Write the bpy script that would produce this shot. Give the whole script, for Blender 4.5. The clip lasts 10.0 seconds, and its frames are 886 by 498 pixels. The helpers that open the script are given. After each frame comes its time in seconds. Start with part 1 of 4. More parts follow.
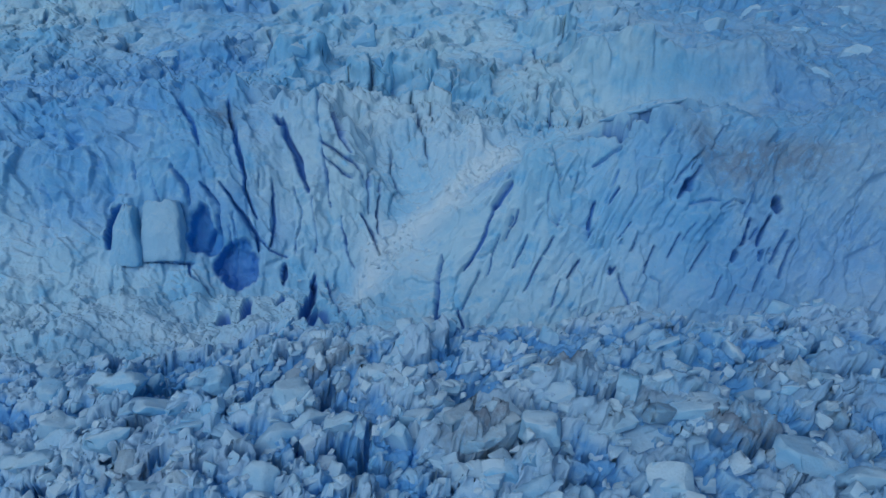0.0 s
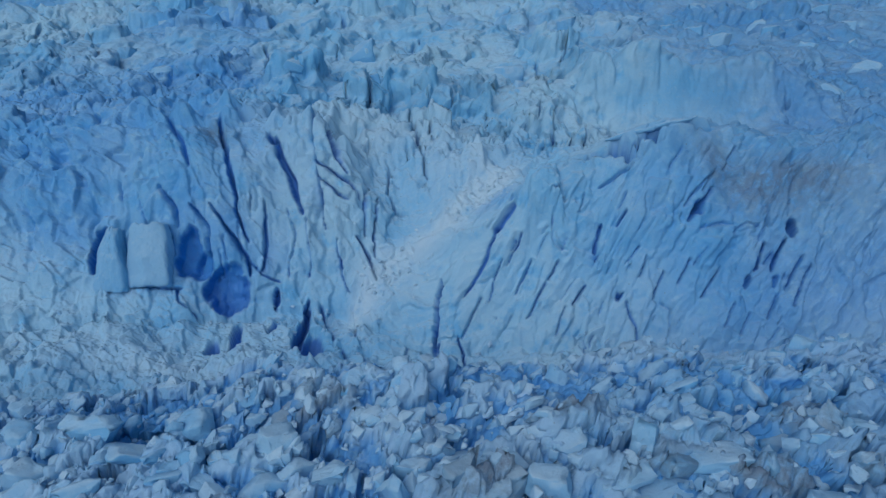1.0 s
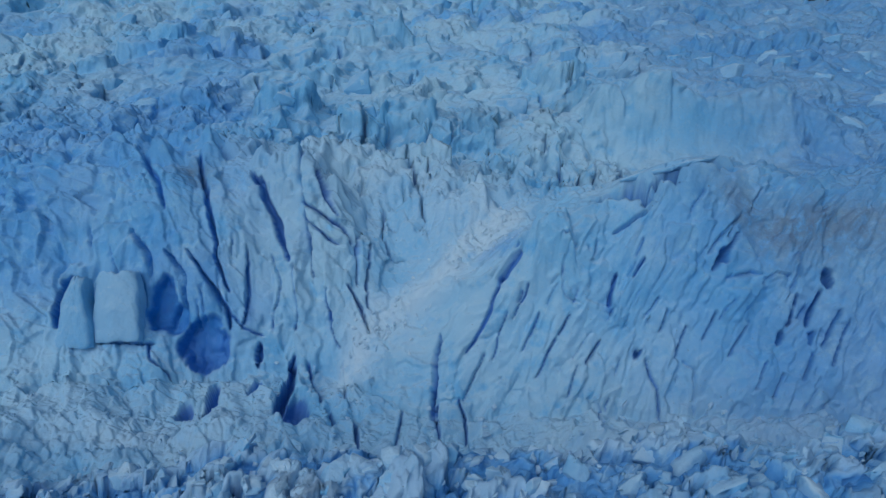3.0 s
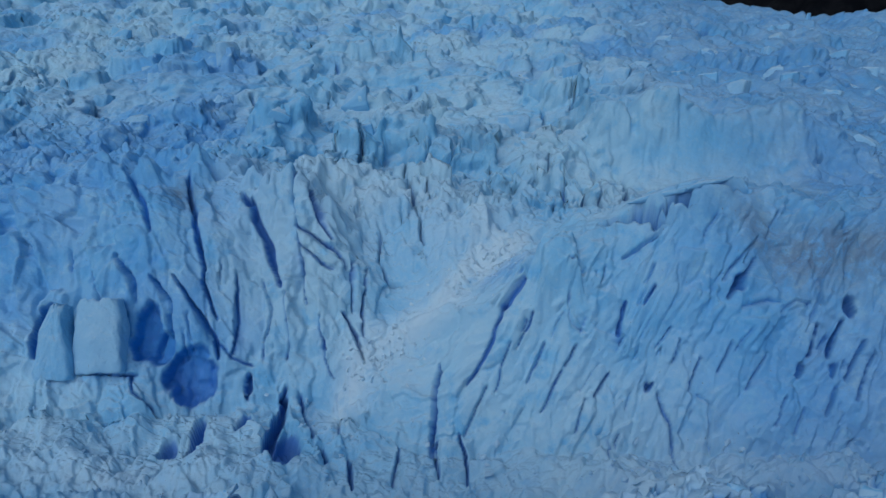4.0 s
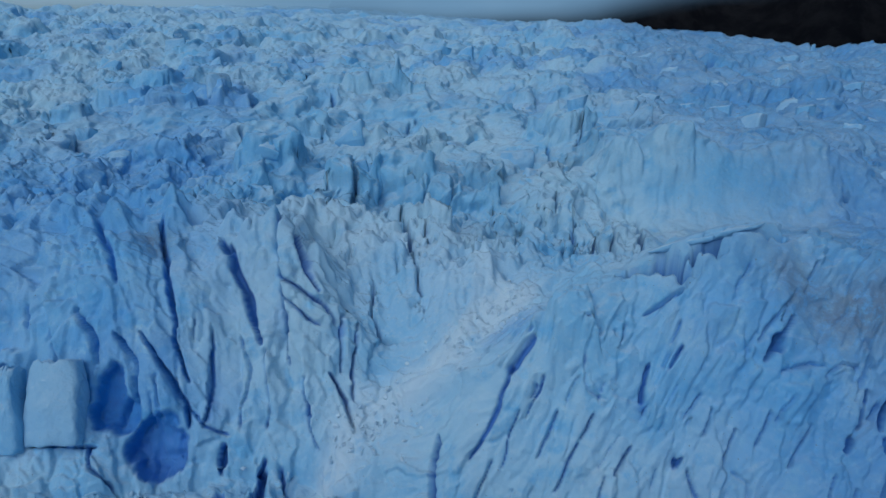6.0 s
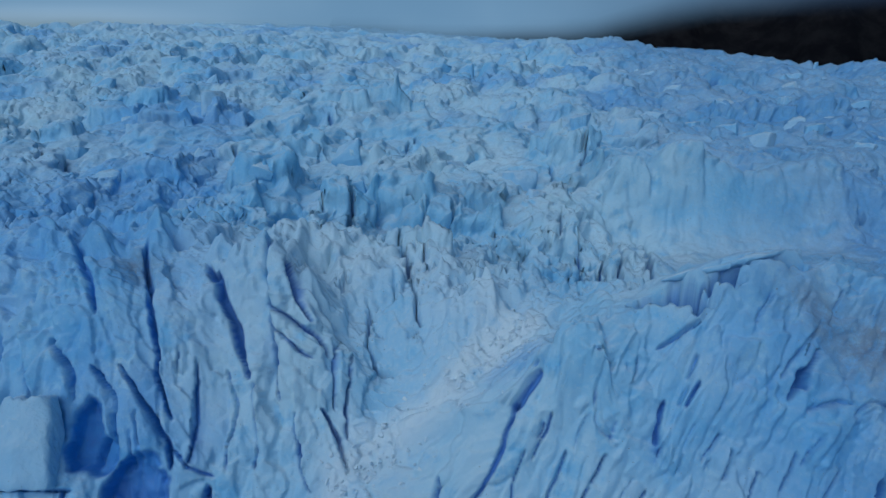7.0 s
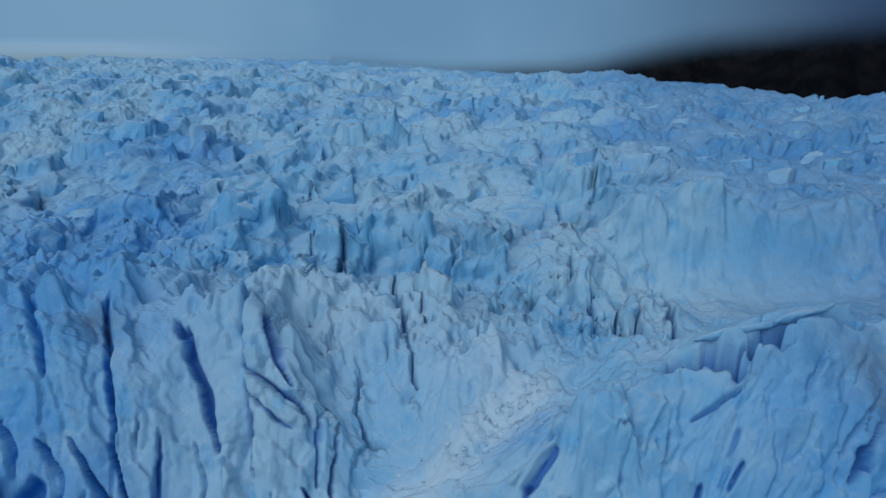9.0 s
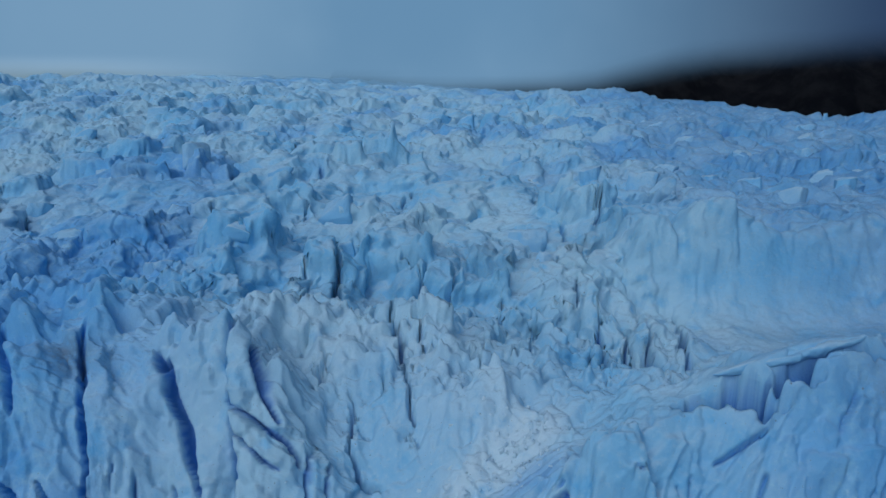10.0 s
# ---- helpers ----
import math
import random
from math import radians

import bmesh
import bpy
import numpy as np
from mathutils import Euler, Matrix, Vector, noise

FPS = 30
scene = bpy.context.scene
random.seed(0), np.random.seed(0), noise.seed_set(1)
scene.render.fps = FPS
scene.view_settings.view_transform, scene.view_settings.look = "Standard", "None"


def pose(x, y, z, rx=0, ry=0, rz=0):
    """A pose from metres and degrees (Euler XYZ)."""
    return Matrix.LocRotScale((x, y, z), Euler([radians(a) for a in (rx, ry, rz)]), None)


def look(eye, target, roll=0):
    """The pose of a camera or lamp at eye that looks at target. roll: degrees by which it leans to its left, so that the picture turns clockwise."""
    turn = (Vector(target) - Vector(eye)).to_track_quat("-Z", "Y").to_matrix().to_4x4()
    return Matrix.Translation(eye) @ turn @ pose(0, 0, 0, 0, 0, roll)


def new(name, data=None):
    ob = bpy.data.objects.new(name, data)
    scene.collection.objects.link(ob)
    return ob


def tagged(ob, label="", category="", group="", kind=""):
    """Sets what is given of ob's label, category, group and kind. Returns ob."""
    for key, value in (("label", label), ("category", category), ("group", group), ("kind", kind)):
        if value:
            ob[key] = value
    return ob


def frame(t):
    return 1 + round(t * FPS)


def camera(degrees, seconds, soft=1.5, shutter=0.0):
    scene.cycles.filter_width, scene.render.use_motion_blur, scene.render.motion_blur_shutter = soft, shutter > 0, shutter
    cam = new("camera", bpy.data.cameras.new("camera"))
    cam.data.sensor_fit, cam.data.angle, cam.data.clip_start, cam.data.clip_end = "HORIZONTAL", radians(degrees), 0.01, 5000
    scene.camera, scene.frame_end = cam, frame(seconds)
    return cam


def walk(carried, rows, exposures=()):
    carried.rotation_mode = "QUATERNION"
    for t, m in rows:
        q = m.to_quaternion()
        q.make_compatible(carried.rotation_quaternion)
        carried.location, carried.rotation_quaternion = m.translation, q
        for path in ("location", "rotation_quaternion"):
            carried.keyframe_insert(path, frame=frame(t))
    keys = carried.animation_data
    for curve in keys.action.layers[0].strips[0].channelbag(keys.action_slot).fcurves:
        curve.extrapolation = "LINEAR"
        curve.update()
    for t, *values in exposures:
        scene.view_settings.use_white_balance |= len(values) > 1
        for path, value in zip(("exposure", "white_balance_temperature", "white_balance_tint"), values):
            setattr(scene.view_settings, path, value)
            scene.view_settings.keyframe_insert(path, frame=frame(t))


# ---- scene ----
cam = camera(67.2, 10.0)
METRES, EYE, TILT, LEAN, TURN = 60.0, 45.0, -22.0, 0.0, 0.0
ROWS = [
    (0.0, 0.0, 0.0, 0.0, 0.0, -0.0, 0.0),
    (0.5, 0.0005, 0.0444, 0.018, -0.0, 0.53, -0.01),
    (1.0, 0.0013, 0.093, 0.0375, 0.0, 1.09, -0.02),
    (1.5, 0.0015, 0.139, 0.056, -0.01, 1.63, -0.02),
    (2.0, 0.0021, 0.1881, 0.0749, -0.01, 2.23, -0.02),
    (2.5, 0.0026, 0.2322, 0.0929, -0.01, 2.77, -0.03),
    (4.0, 0.0041, 0.3726, 0.1494, -0.02, 4.55, -0.04),
    (4.5, 0.0043, 0.416, 0.1686, -0.02, 5.1, -0.04),
    (5.0, 0.0044, 0.4639, 0.1884, -0.03, 5.74, -0.04),
    (5.5, 0.0041, 0.51, 0.2078, -0.05, 6.33, -0.05),
    (7.0, 0.0039, 0.6507, 0.2663, -0.08, 8.42, -0.08),
    (7.5, 0.0038, 0.6942, 0.2838, -0.09, 9.08, -0.08),
    (8.0, 0.0039, 0.7421, 0.3032, -0.1, 9.8, -0.07),
    (8.5, 0.004, 0.7858, 0.3203, -0.1, 10.47, -0.07),
    (9.0, 0.004, 0.8338, 0.3393, -0.12, 11.2, -0.06),
    (9.5, 0.0043, 0.8788, 0.3574, -0.12, 11.9, -0.05),
    (10.0, 0.0044, 0.9262, 0.3768, -0.14, 12.67, -0.07),
]
EXPOSURES = [(0.0, -0.60, 5300, 3), (3.5, -0.64, 5300, 3), (10.0, -0.64, 5300, 3)]
walk(cam, [(t, pose(0, 0, EYE, TILT, LEAN, TURN) @ pose(METRES * x, METRES * y, METRES * z, 90 + pitch, roll, yaw)) for t, x, y, z, yaw, pitch, roll in ROWS], EXPOSURES)

# ---- light: a bright overcast sky ----
SUN_HEIGHT, SUN_TURN = 43.0, 206.0
world = bpy.data.worlds.new("overcast_sky")
scene.world = world
world.use_nodes = True
wn = world.node_tree
sky = wn.nodes.new("ShaderNodeTexSky")
sky.sky_type, sky.sun_disc = "NISHITA", False
sky.sun_elevation, sky.sun_rotation = radians(SUN_HEIGHT), radians(SUN_TURN)
sky.air_density, sky.dust_density = 1.0, 2.0
wn.nodes["Background"].inputs["Strength"].default_value = 0.085
wn.links.new(sky.outputs["Color"], wn.nodes["Background"].inputs["Color"])
sun_data = bpy.data.lights.new("sun", "SUN")
sun_data.energy, sun_data.angle, sun_data.color = 1.2, radians(60), (1.0, 0.97, 0.92)
sun = new("sun", sun_data)
a, e = radians(SUN_TURN), radians(SUN_HEIGHT)
sun_way = Vector((math.sin(a) * math.cos(e), math.cos(a) * math.cos(e), math.sin(e)))
sun.matrix_world = look(sun_way * 900, (0, 0, 0))


# ---- noise on arrays ----
# >>> terrain
TABLE = np.random.RandomState(7).rand(512, 512)


def hash2(ix, iy, seed):
    return TABLE[(ix.astype(np.int64) + 57 * seed) & 511, (iy.astype(np.int64) + 131 * seed) & 511]


def vnoise(x, y, seed):
    """Smooth noise from -1 to 1."""
    ix, iy = np.floor(x), np.floor(y)
    fx, fy = x - ix, y - iy
    fx, fy = fx * fx * fx * (fx * (fx * 6 - 15) + 10), fy * fy * fy * (fy * (fy * 6 - 15) + 10)
    a, b = hash2(ix, iy, seed), hash2(ix + 1, iy, seed)
    c, d = hash2(ix, iy + 1, seed), hash2(ix + 1, iy + 1, seed)
    return 2 * ((a + (b - a) * fx) * (1 - fy) + (c + (d - c) * fx) * fy) - 1


def fbm(x, y, seed, octaves=4, gain=0.5):
    total, amp = np.zeros_like(x), 1.0
    for k in range(octaves):
        total = total + amp * vnoise(x * 2 ** k + 17.3 * k, y * 2 ** k - 9.1 * k, seed + k)
        amp *= gain
    return total


def blocks(x, y, size, seed, steep=2.0, tilt=0.5):
    """Broken ice: a jumble of blocks with tilted tops and steep sides, the highest one showing."""
    table = np.random.RandomState(seed).rand(128, 128, 11)
    px, py = x / size, y / size
    ix, iy = np.floor(px).astype(np.int64), np.floor(py).astype(np.int64)
    best = np.full_like(px, -9.0)
    for ox in (-1, 0, 1):
        for oy in (-1, 0, 1):
            r = table[(ix + ox) & 127, (iy + oy) & 127]
            dx, dy = px - ix - ox - 0.1 - 0.8 * r[:, 0], py - iy - oy - 0.1 - 0.8 * r[:, 1]
            c, s = np.cos(6.283 * r[:, 2]), np.sin(6.283 * r[:, 2])
            u, v = c * dx + s * dy, c * dy - s * dx
            h = 0.75 * r[:, 3]
            top = h + tilt * ((2 * r[:, 4] - 1) * dx + (2 * r[:, 5] - 0.7) * dy)
            side = np.minimum(np.minimum(0.22 + 0.4 * r[:, 6] - u, 0.22 + 0.4 * r[:, 7] + u),
                              np.minimum(0.22 + 0.4 * r[:, 8] - v, 0.22 + 0.4 * r[:, 9] + v))
            best = np.maximum(best, np.minimum(top, h + steep * (0.5 + r[:, 10]) * side))
    return (best - 0.45) * size


def facets(x, y, size, seed, tilt=1.0, bevel=0.0):
    """Splintered ice: cells, each a tilted facet at a height of its own, and the distance to the cell's edge. bevel: how wide a slope leads from one to the next."""
    table = np.random.RandomState(seed).rand(256, 256, 5)
    px, py = x / size, y / size
    ix, iy = np.floor(px).astype(np.int64), np.floor(py).astype(np.int64)
    d1, d2, height, other = np.full_like(px, 9.0), np.full_like(px, 9.0), np.zeros_like(px), np.zeros_like(px)
    for ox in (-1, 0, 1):
        for oy in (-1, 0, 1):
            r = table[(ix + ox) & 255, (iy + oy) & 255]
            dx, dy = px - ix - ox - 0.1 - 0.8 * r[:, 0], py - iy - oy - 0.1 - 0.8 * r[:, 1]
            d = np.sqrt(dx * dx + dy * dy)
            h = 2 * r[:, 2] - 1 + 1.6 * tilt * (dx * (2 * r[:, 3] - 1) + dy * (2 * r[:, 4] - 0.6))
            near, second = d < d1, (d >= d1) & (d < d2)
            other = np.where(near, height, np.where(second, h, other))
            d2 = np.where(near, d1, np.where(second, d, d2))
            height = np.where(near, h, height)
            d1 = np.where(near, d, d1)
    if bevel:
        height = other + (height - other) * (0.5 + 0.5 * smooth(d2 - d1, 0, bevel))
    return height, d2 - d1


def smooth(v, lo, hi):
    s = np.clip((v - lo) / (hi - lo), 0, 1)
    return s * s * (3 - 2 * s)


def soft_interp(x, xs, ys, spread):
    return sum(np.interp(x + k * spread, xs, ys) for k in (-1, -0.5, 0, 0.5, 1)) / 5


# the glacier's large form: a rubble ridge, a trough, a steep ice wall with a chute in it, and the icefall above
FOOT_X = [-130, -80, -64, -50, -42, -28, -20, -12, -3, 5, 12, 22, 45, 60, 80, 130]
FOOT_Y = [106, 112, 115, 115.5, 119, 122, 122, 118, 113, 112, 112.5, 111.5, 109.5, 108, 104, 100]
FOOT_Z = [-10, -10, -9, -11, -12, -10, -12, -13, -15, -15, -15, -14, -13, -12, -9, -6]
BROW_Y = [150, 146, 143, 141, 144, 141, 137.5, 134, 129, 123.5, 124.5, 126, 128.5, 128, 126, 122]
BROW_Z = [20, 21, 22, 22.5, 22.5, 19.5, 17, 2, -1, 4, 11, 16.5, 21.5, 19.5, 20, 22]
BACK_Z = [21, 22, 23, 24, 23, 20, 17.5, 15, 15, 15.5, 15, 12.5, 10.5, 10.5, 12, 15]
FAR_Y = [160, 185, 215, 250, 300, 350, 400, 460, 500, 560, 650, 760, 1000, 1600, 3000]
FAR_Z = [12, 21, 26, 33, 42, 52, 58, 66, 70, 78, 89, 97, 104, 112, 120]


def large_form(x, y):
    xw = x + 1.2 * vnoise(x * 0.09, y * 0.09, 3)
    foot_y, foot_z = soft_interp(xw, FOOT_X, FOOT_Y, 3), soft_interp(xw, FOOT_X, FOOT_Z, 3)
    brow_y, brow_z = soft_interp(xw, FOOT_X, BROW_Y, 3), soft_interp(xw, FOOT_X, BROW_Z, 3)
    brow_z = brow_z + 2.2 * vnoise(x * 0.075, y * 0.03, 8) * smooth(np.abs(x - 2), 8, 20)
    brow_y = brow_y + 2.5 * vnoise(x * 0.11, y * 0, 9)
    back_z = soft_interp(xw, FOOT_X, BACK_Z, 4)
    ridge = 2.6 + 0.075 * x + 1.2 * vnoise(x * 0.05, y * 0.05, 5) - 3.6 * smooth(-x, 22, 36) - 3.0 * smooth(x, 25, 36) + 1.5 * np.exp(-((x + 10) / 14) ** 2 - ((y - 76) / 6) ** 2)
    ridge = ridge - 0.10 * np.clip(58 - y, 0, 60) + 1.6 * np.exp(-((y - 70) / 7.0) ** 2)
    trough = foot_z - 1.0 - 0.05 * np.clip(foot_y - y, 0, 40)
    crest = 76 + 0.06 * np.abs(x + 5) + 2.5 * vnoise(x * 0.08, y * 0, 7)
    front = ridge + (trough - ridge) * smooth(y, crest, crest + 16)
    s = np.clip((y - foot_y) / (brow_y - foot_y), 0, 1)
    face = foot_z + (brow_z - foot_z) * (0.82 * s + 0.18 * smooth(s, 0, 1)) 
    face = face + 5.0 * np.sin(math.pi * s) * smooth(-x, 32, 40) * (1 - smooth(-x, 43, 49) * (1 - smooth(s, 0.35, 0.65)))
    far = np.interp(y, FAR_Y, FAR_Z) - 0.062 * np.clip(np.where(x > 0, 0.93 * x, x), -215 - 0.2 * np.clip(520 - y, 0, 300), 900) * smooth(y, 200, 460)
    far = far - 19 * smooth(-x, 110, 420) * smooth(y, 470, 640)
    far = far + 9 * np.exp(-((x - 246) / 22) ** 2) * smooth(y, 370, 415) * (1 - smooth(y, 455, 520))
    far = far - 0.9 * np.clip(x - 262 - 0.02 * (y - 450), 0, 90) * smooth(y, 330, 430)
    q = np.clip((y - brow_y) / (162 - brow_y), 0, 1)
    back = brow_z + (back_z - brow_z) * smooth(q, 0.0, 1 - 0.42 * smooth(x, -24, -12) * (1 - smooth(x, 12, 22)))
    r = smooth(y, 160, 186)
    rear = np.where(y < 162, back, back_z * (1 - r) + far * r)
    # the tall smooth slab face above the bluff, and the shoulder of the skyline
    slab = smooth(x, 33, 41) * (1 - smooth(x, 86, 112))
    at = y - 0.05 * np.abs(x - 58) - 1.5 * vnoise(x * 0.06, y * 0, 11)
    rear = rear + slab * (8.5 * smooth(at, 179, 186) * (1 - smooth(y, 190, 228)) - 3.6 * np.exp(-((at - 176) / 6) ** 2))
    rear = rear - 3.4 * np.exp(-((x - 32) / 9) ** 2 - ((y - 154) / 9) ** 2)
    rear = rear + 7.4 * np.exp(-((x - 125) / 65) ** 2 - ((y - 455) / 70) ** 2)
    rear = rear + 7.5 * np.exp(-((x - 86) / 42) ** 2 - ((y - 460) / 55) ** 2)
    # the lip behind the long crevasse on the bluff's crest
    lip = np.interp(x, [29, 31, 35, 39, 43, 47, 51, 54], [134, 132.2, 130.5, 131, 131.9, 132.2, 133.9, 136])
    rear = rear + 1.8 * smooth(y, lip - 1.6, lip - 0.6) * (1 - smooth(y, lip, lip + 6)) * smooth(x, 28, 33) * (1 - smooth(x, 49, 55))
    z = np.where(y < foot_y, front, np.where(y < brow_y, face, rear))
    return z - 1.3 * np.exp(-((y - lip + 4.6) / 2.4) ** 2) * smooth(x, 28, 33) * (1 - smooth(x, 47, 55))


def segment_distance(x, y, points):
    """Distance to a polyline, and how far along it (0 to 1)."""
    best, along = np.full_like(x, 1e9), np.zeros_like(x)
    n = len(points) - 1
    for k in range(n):
        (ax, ay), (bx, by) = points[k], points[k + 1]
        vx, vy = bx - ax, by - ay
        t = np.clip(((x - ax) * vx + (y - ay) * vy) / max(vx * vx + vy * vy, 1e-6), 0, 1)
        d = np.hypot(x - ax - t * vx, y - ay - t * vy)
        near = d < best
        best, along = np.where(near, d, best), np.where(near, (k + t) / n, along)
    return best, along


def crack(x, y, z, points, width, depth):
    """A crevasse cut down into the ice along a line of the plan; it tapers at both ends."""
    xs, ys = [p[0] for p in points], [p[1] for p in points]
    near = (x > min(xs) - 3) & (x < max(xs) + 3) & (y > min(ys) - 3) & (y < max(ys) + 3)
    px, py = x[near], y[near]
    wx = 0.5 * vnoise(px * 0.45, py * 0.7, 61) + 0.22 * vnoise(px * 1.9, py * 2.2, 62)
    d, along = segment_distance(px + wx, py + 0.3 * wx, points)
    w = width * (0.15 + 0.85 * np.clip(4 * along * (1 - along), 0, 1) ** 0.5) * (0.95 + 0.65 * vnoise(px * 0.8, py * 1.1, 63))
    z[near] -= depth * (1 - smooth(d / np.maximum(w, 0.05), 0.45, 1.0)) * (0.25 + 0.75 * np.clip(5 * along * (1 - along), 0, 1))


def hollow(x, y, z, cx, cy, rx, ry, depth, turn=0.0, power=3):
    """A cave or niche melted into the ice."""
    c, s = math.cos(radians(turn)), math.sin(radians(turn))
    near = np.hypot(x - cx, y - cy) < 2.2 * max(rx, ry)
    px, py = x[near] - cx, y[near] - cy
    px = px + 0.25 * rx * vnoise(px * 0.5, py * 0.5, 71)
    d = np.hypot((c * px + s * py) / rx, (c * py - s * px) / ry)
    z[near] -= depth * (1 - smooth(d, 0.84, 1.0)) * (0.6 + 0.4 * np.clip(1 - d ** power, 0, 1))


def rise(x, y, z, cx, cy, rx, ry, height, turn=0.0, edge=0.6):
    """A block or ridge standing up from the ice."""
    c, s = math.cos(radians(turn)), math.sin(radians(turn))
    near = np.hypot(x - cx, y - cy) < 2.2 * max(rx, ry)
    px, py = x[near] - cx, y[near] - cy
    px, py = px + 0.3 * vnoise(px * 0.7, py * 0.7, 72), py + 0.3 * vnoise(px * 0.7, py * 0.7, 73)
    d = np.hypot((c * px + s * py) / rx, (c * py - s * px) / ry)
    z[near] += height * (1 - smooth(d, edge, 1.0))


def split(u, w, push, points, width, depth, step=0.0):
    """A crack in the wall, driven square into the face: u across it, w up it. step: how far the ice on its one side stands proud."""
    (a0, b0), (a1, b1), (c1, d1), (c0, d0) = points[0], points[1], points[-2], points[-1]
    more = 0.25 if a0 < 4 else 0.05
    long = [(a0 + more * (a0 - a1), b0 + more * (b0 - b1)), *points, (c0 + more * (c0 - c1), d0 + more * (d0 - d1))]
    us, ws = [p[0] for p in long], [p[1] for p in long]
    near = (u > min(us) - 5) & (u < max(us) + 5) & (w > min(ws) - 5) & (w < max(ws) + 5)
    pu, pw = u[near], w[near]
    shift = 0.30 * vnoise(pu * 0.3, pw * 0.3, 61) + 0.10 * vnoise(pu * 0.6, pw * 0.8, 62)
    d, along = segment_distance(pu + shift, pw + 0.3 * shift, long)
    belly = np.clip(4 * along * (1 - along), 0, 1)
    wide = np.maximum(0.8 * width * (0.12 + 0.88 * belly ** 0.7) * (0.95 + 0.35 * vnoise(pu * 0.4, pw * 0.4, 63)), 0.28)
    push[near] -= 0.75 * depth * (1 - smooth(d / wide, 0.35, 1.05)) * (0.25 + 0.75 * belly ** 0.5)
    if step:
        side = np.sign((pu + shift - a0) * (d0 - b0) - (pw + 0.3 * shift - b0) * (c0 - a0))
        push[near] += 1.7 * step * side * np.exp(-d / 2.4) * belly


def cave(u, w, push, cu, cw, ru, rw, depth):
    """A hollow melted square into the wall, deepest low down on its one side."""
    near = np.hypot(u - cu, w - cw) < 2 * max(ru, rw)
    pu, pw = u[near] - cu, w[near] - cw
    d = np.hypot((pu + 0.16 * ru * vnoise(pu * 0.5 + cu, pw * 0.5, 71)) / ru, (pw + 0.16 * rw * vnoise(pu * 0.45 + cu, pw * 0.45, 74)) / rw) + 0.05 * vnoise(pu * 1.6, pw * 1.6, 76)
    push[near] -= depth * (1 - smooth(d, 0.66, 1.0)) * (0.9 - 0.28 * np.clip(pu / ru + 0.5 * pw / rw, -1, 1) + 0.10 * vnoise(pu * 0.9, pw * 0.9, 75))


def tower(x, y, z, cx, cy, half, deep, height, lean=0.0):
    """A block of the icefall with a steep broken front at cy, a ragged top and a back that runs out behind it."""
    near = (np.abs(x - cx) < 1.6 * half + 2) & (y > cy - 4) & (y < cy + 2 * deep + 0.5 * height + 3)
    px, py = x[near] - cx, y[near] - cy
    px = px + 0.18 * half * vnoise(px * 1.4 / half + cx, py * 1.4 / half, 131) + 0.35 * vnoise(px * 0.9, py * 0.9, 132) - lean * np.clip(py, 0, deep)
    a, ea = facets(px + cx, py + cy, max(2.2, 0.7 * half), 137, 0.7, 0.2)
    b, eb = facets(px + cx, 1.6 * py + cy, max(1.2, 0.3 * half), 138, 0.8, 0.15)
    py = py + 0.08 * height * a + 0.04 * height * b + 0.5 * vnoise(px * 0.7, py * 0.7, 134)
    front = 0.32 * height
    top = height * (1 - 0.18 * np.clip(np.abs(px) / half, 0, 1) ** 2 + 0.09 * a + 0.03 * b)
    z[near] += top * (1 - smooth(np.abs(px) / half, 0.80, 1.02)) * np.clip(py / front, 0, 1) * (1 - smooth(py, front + 0.5 * deep, front + 1.6 * deep))


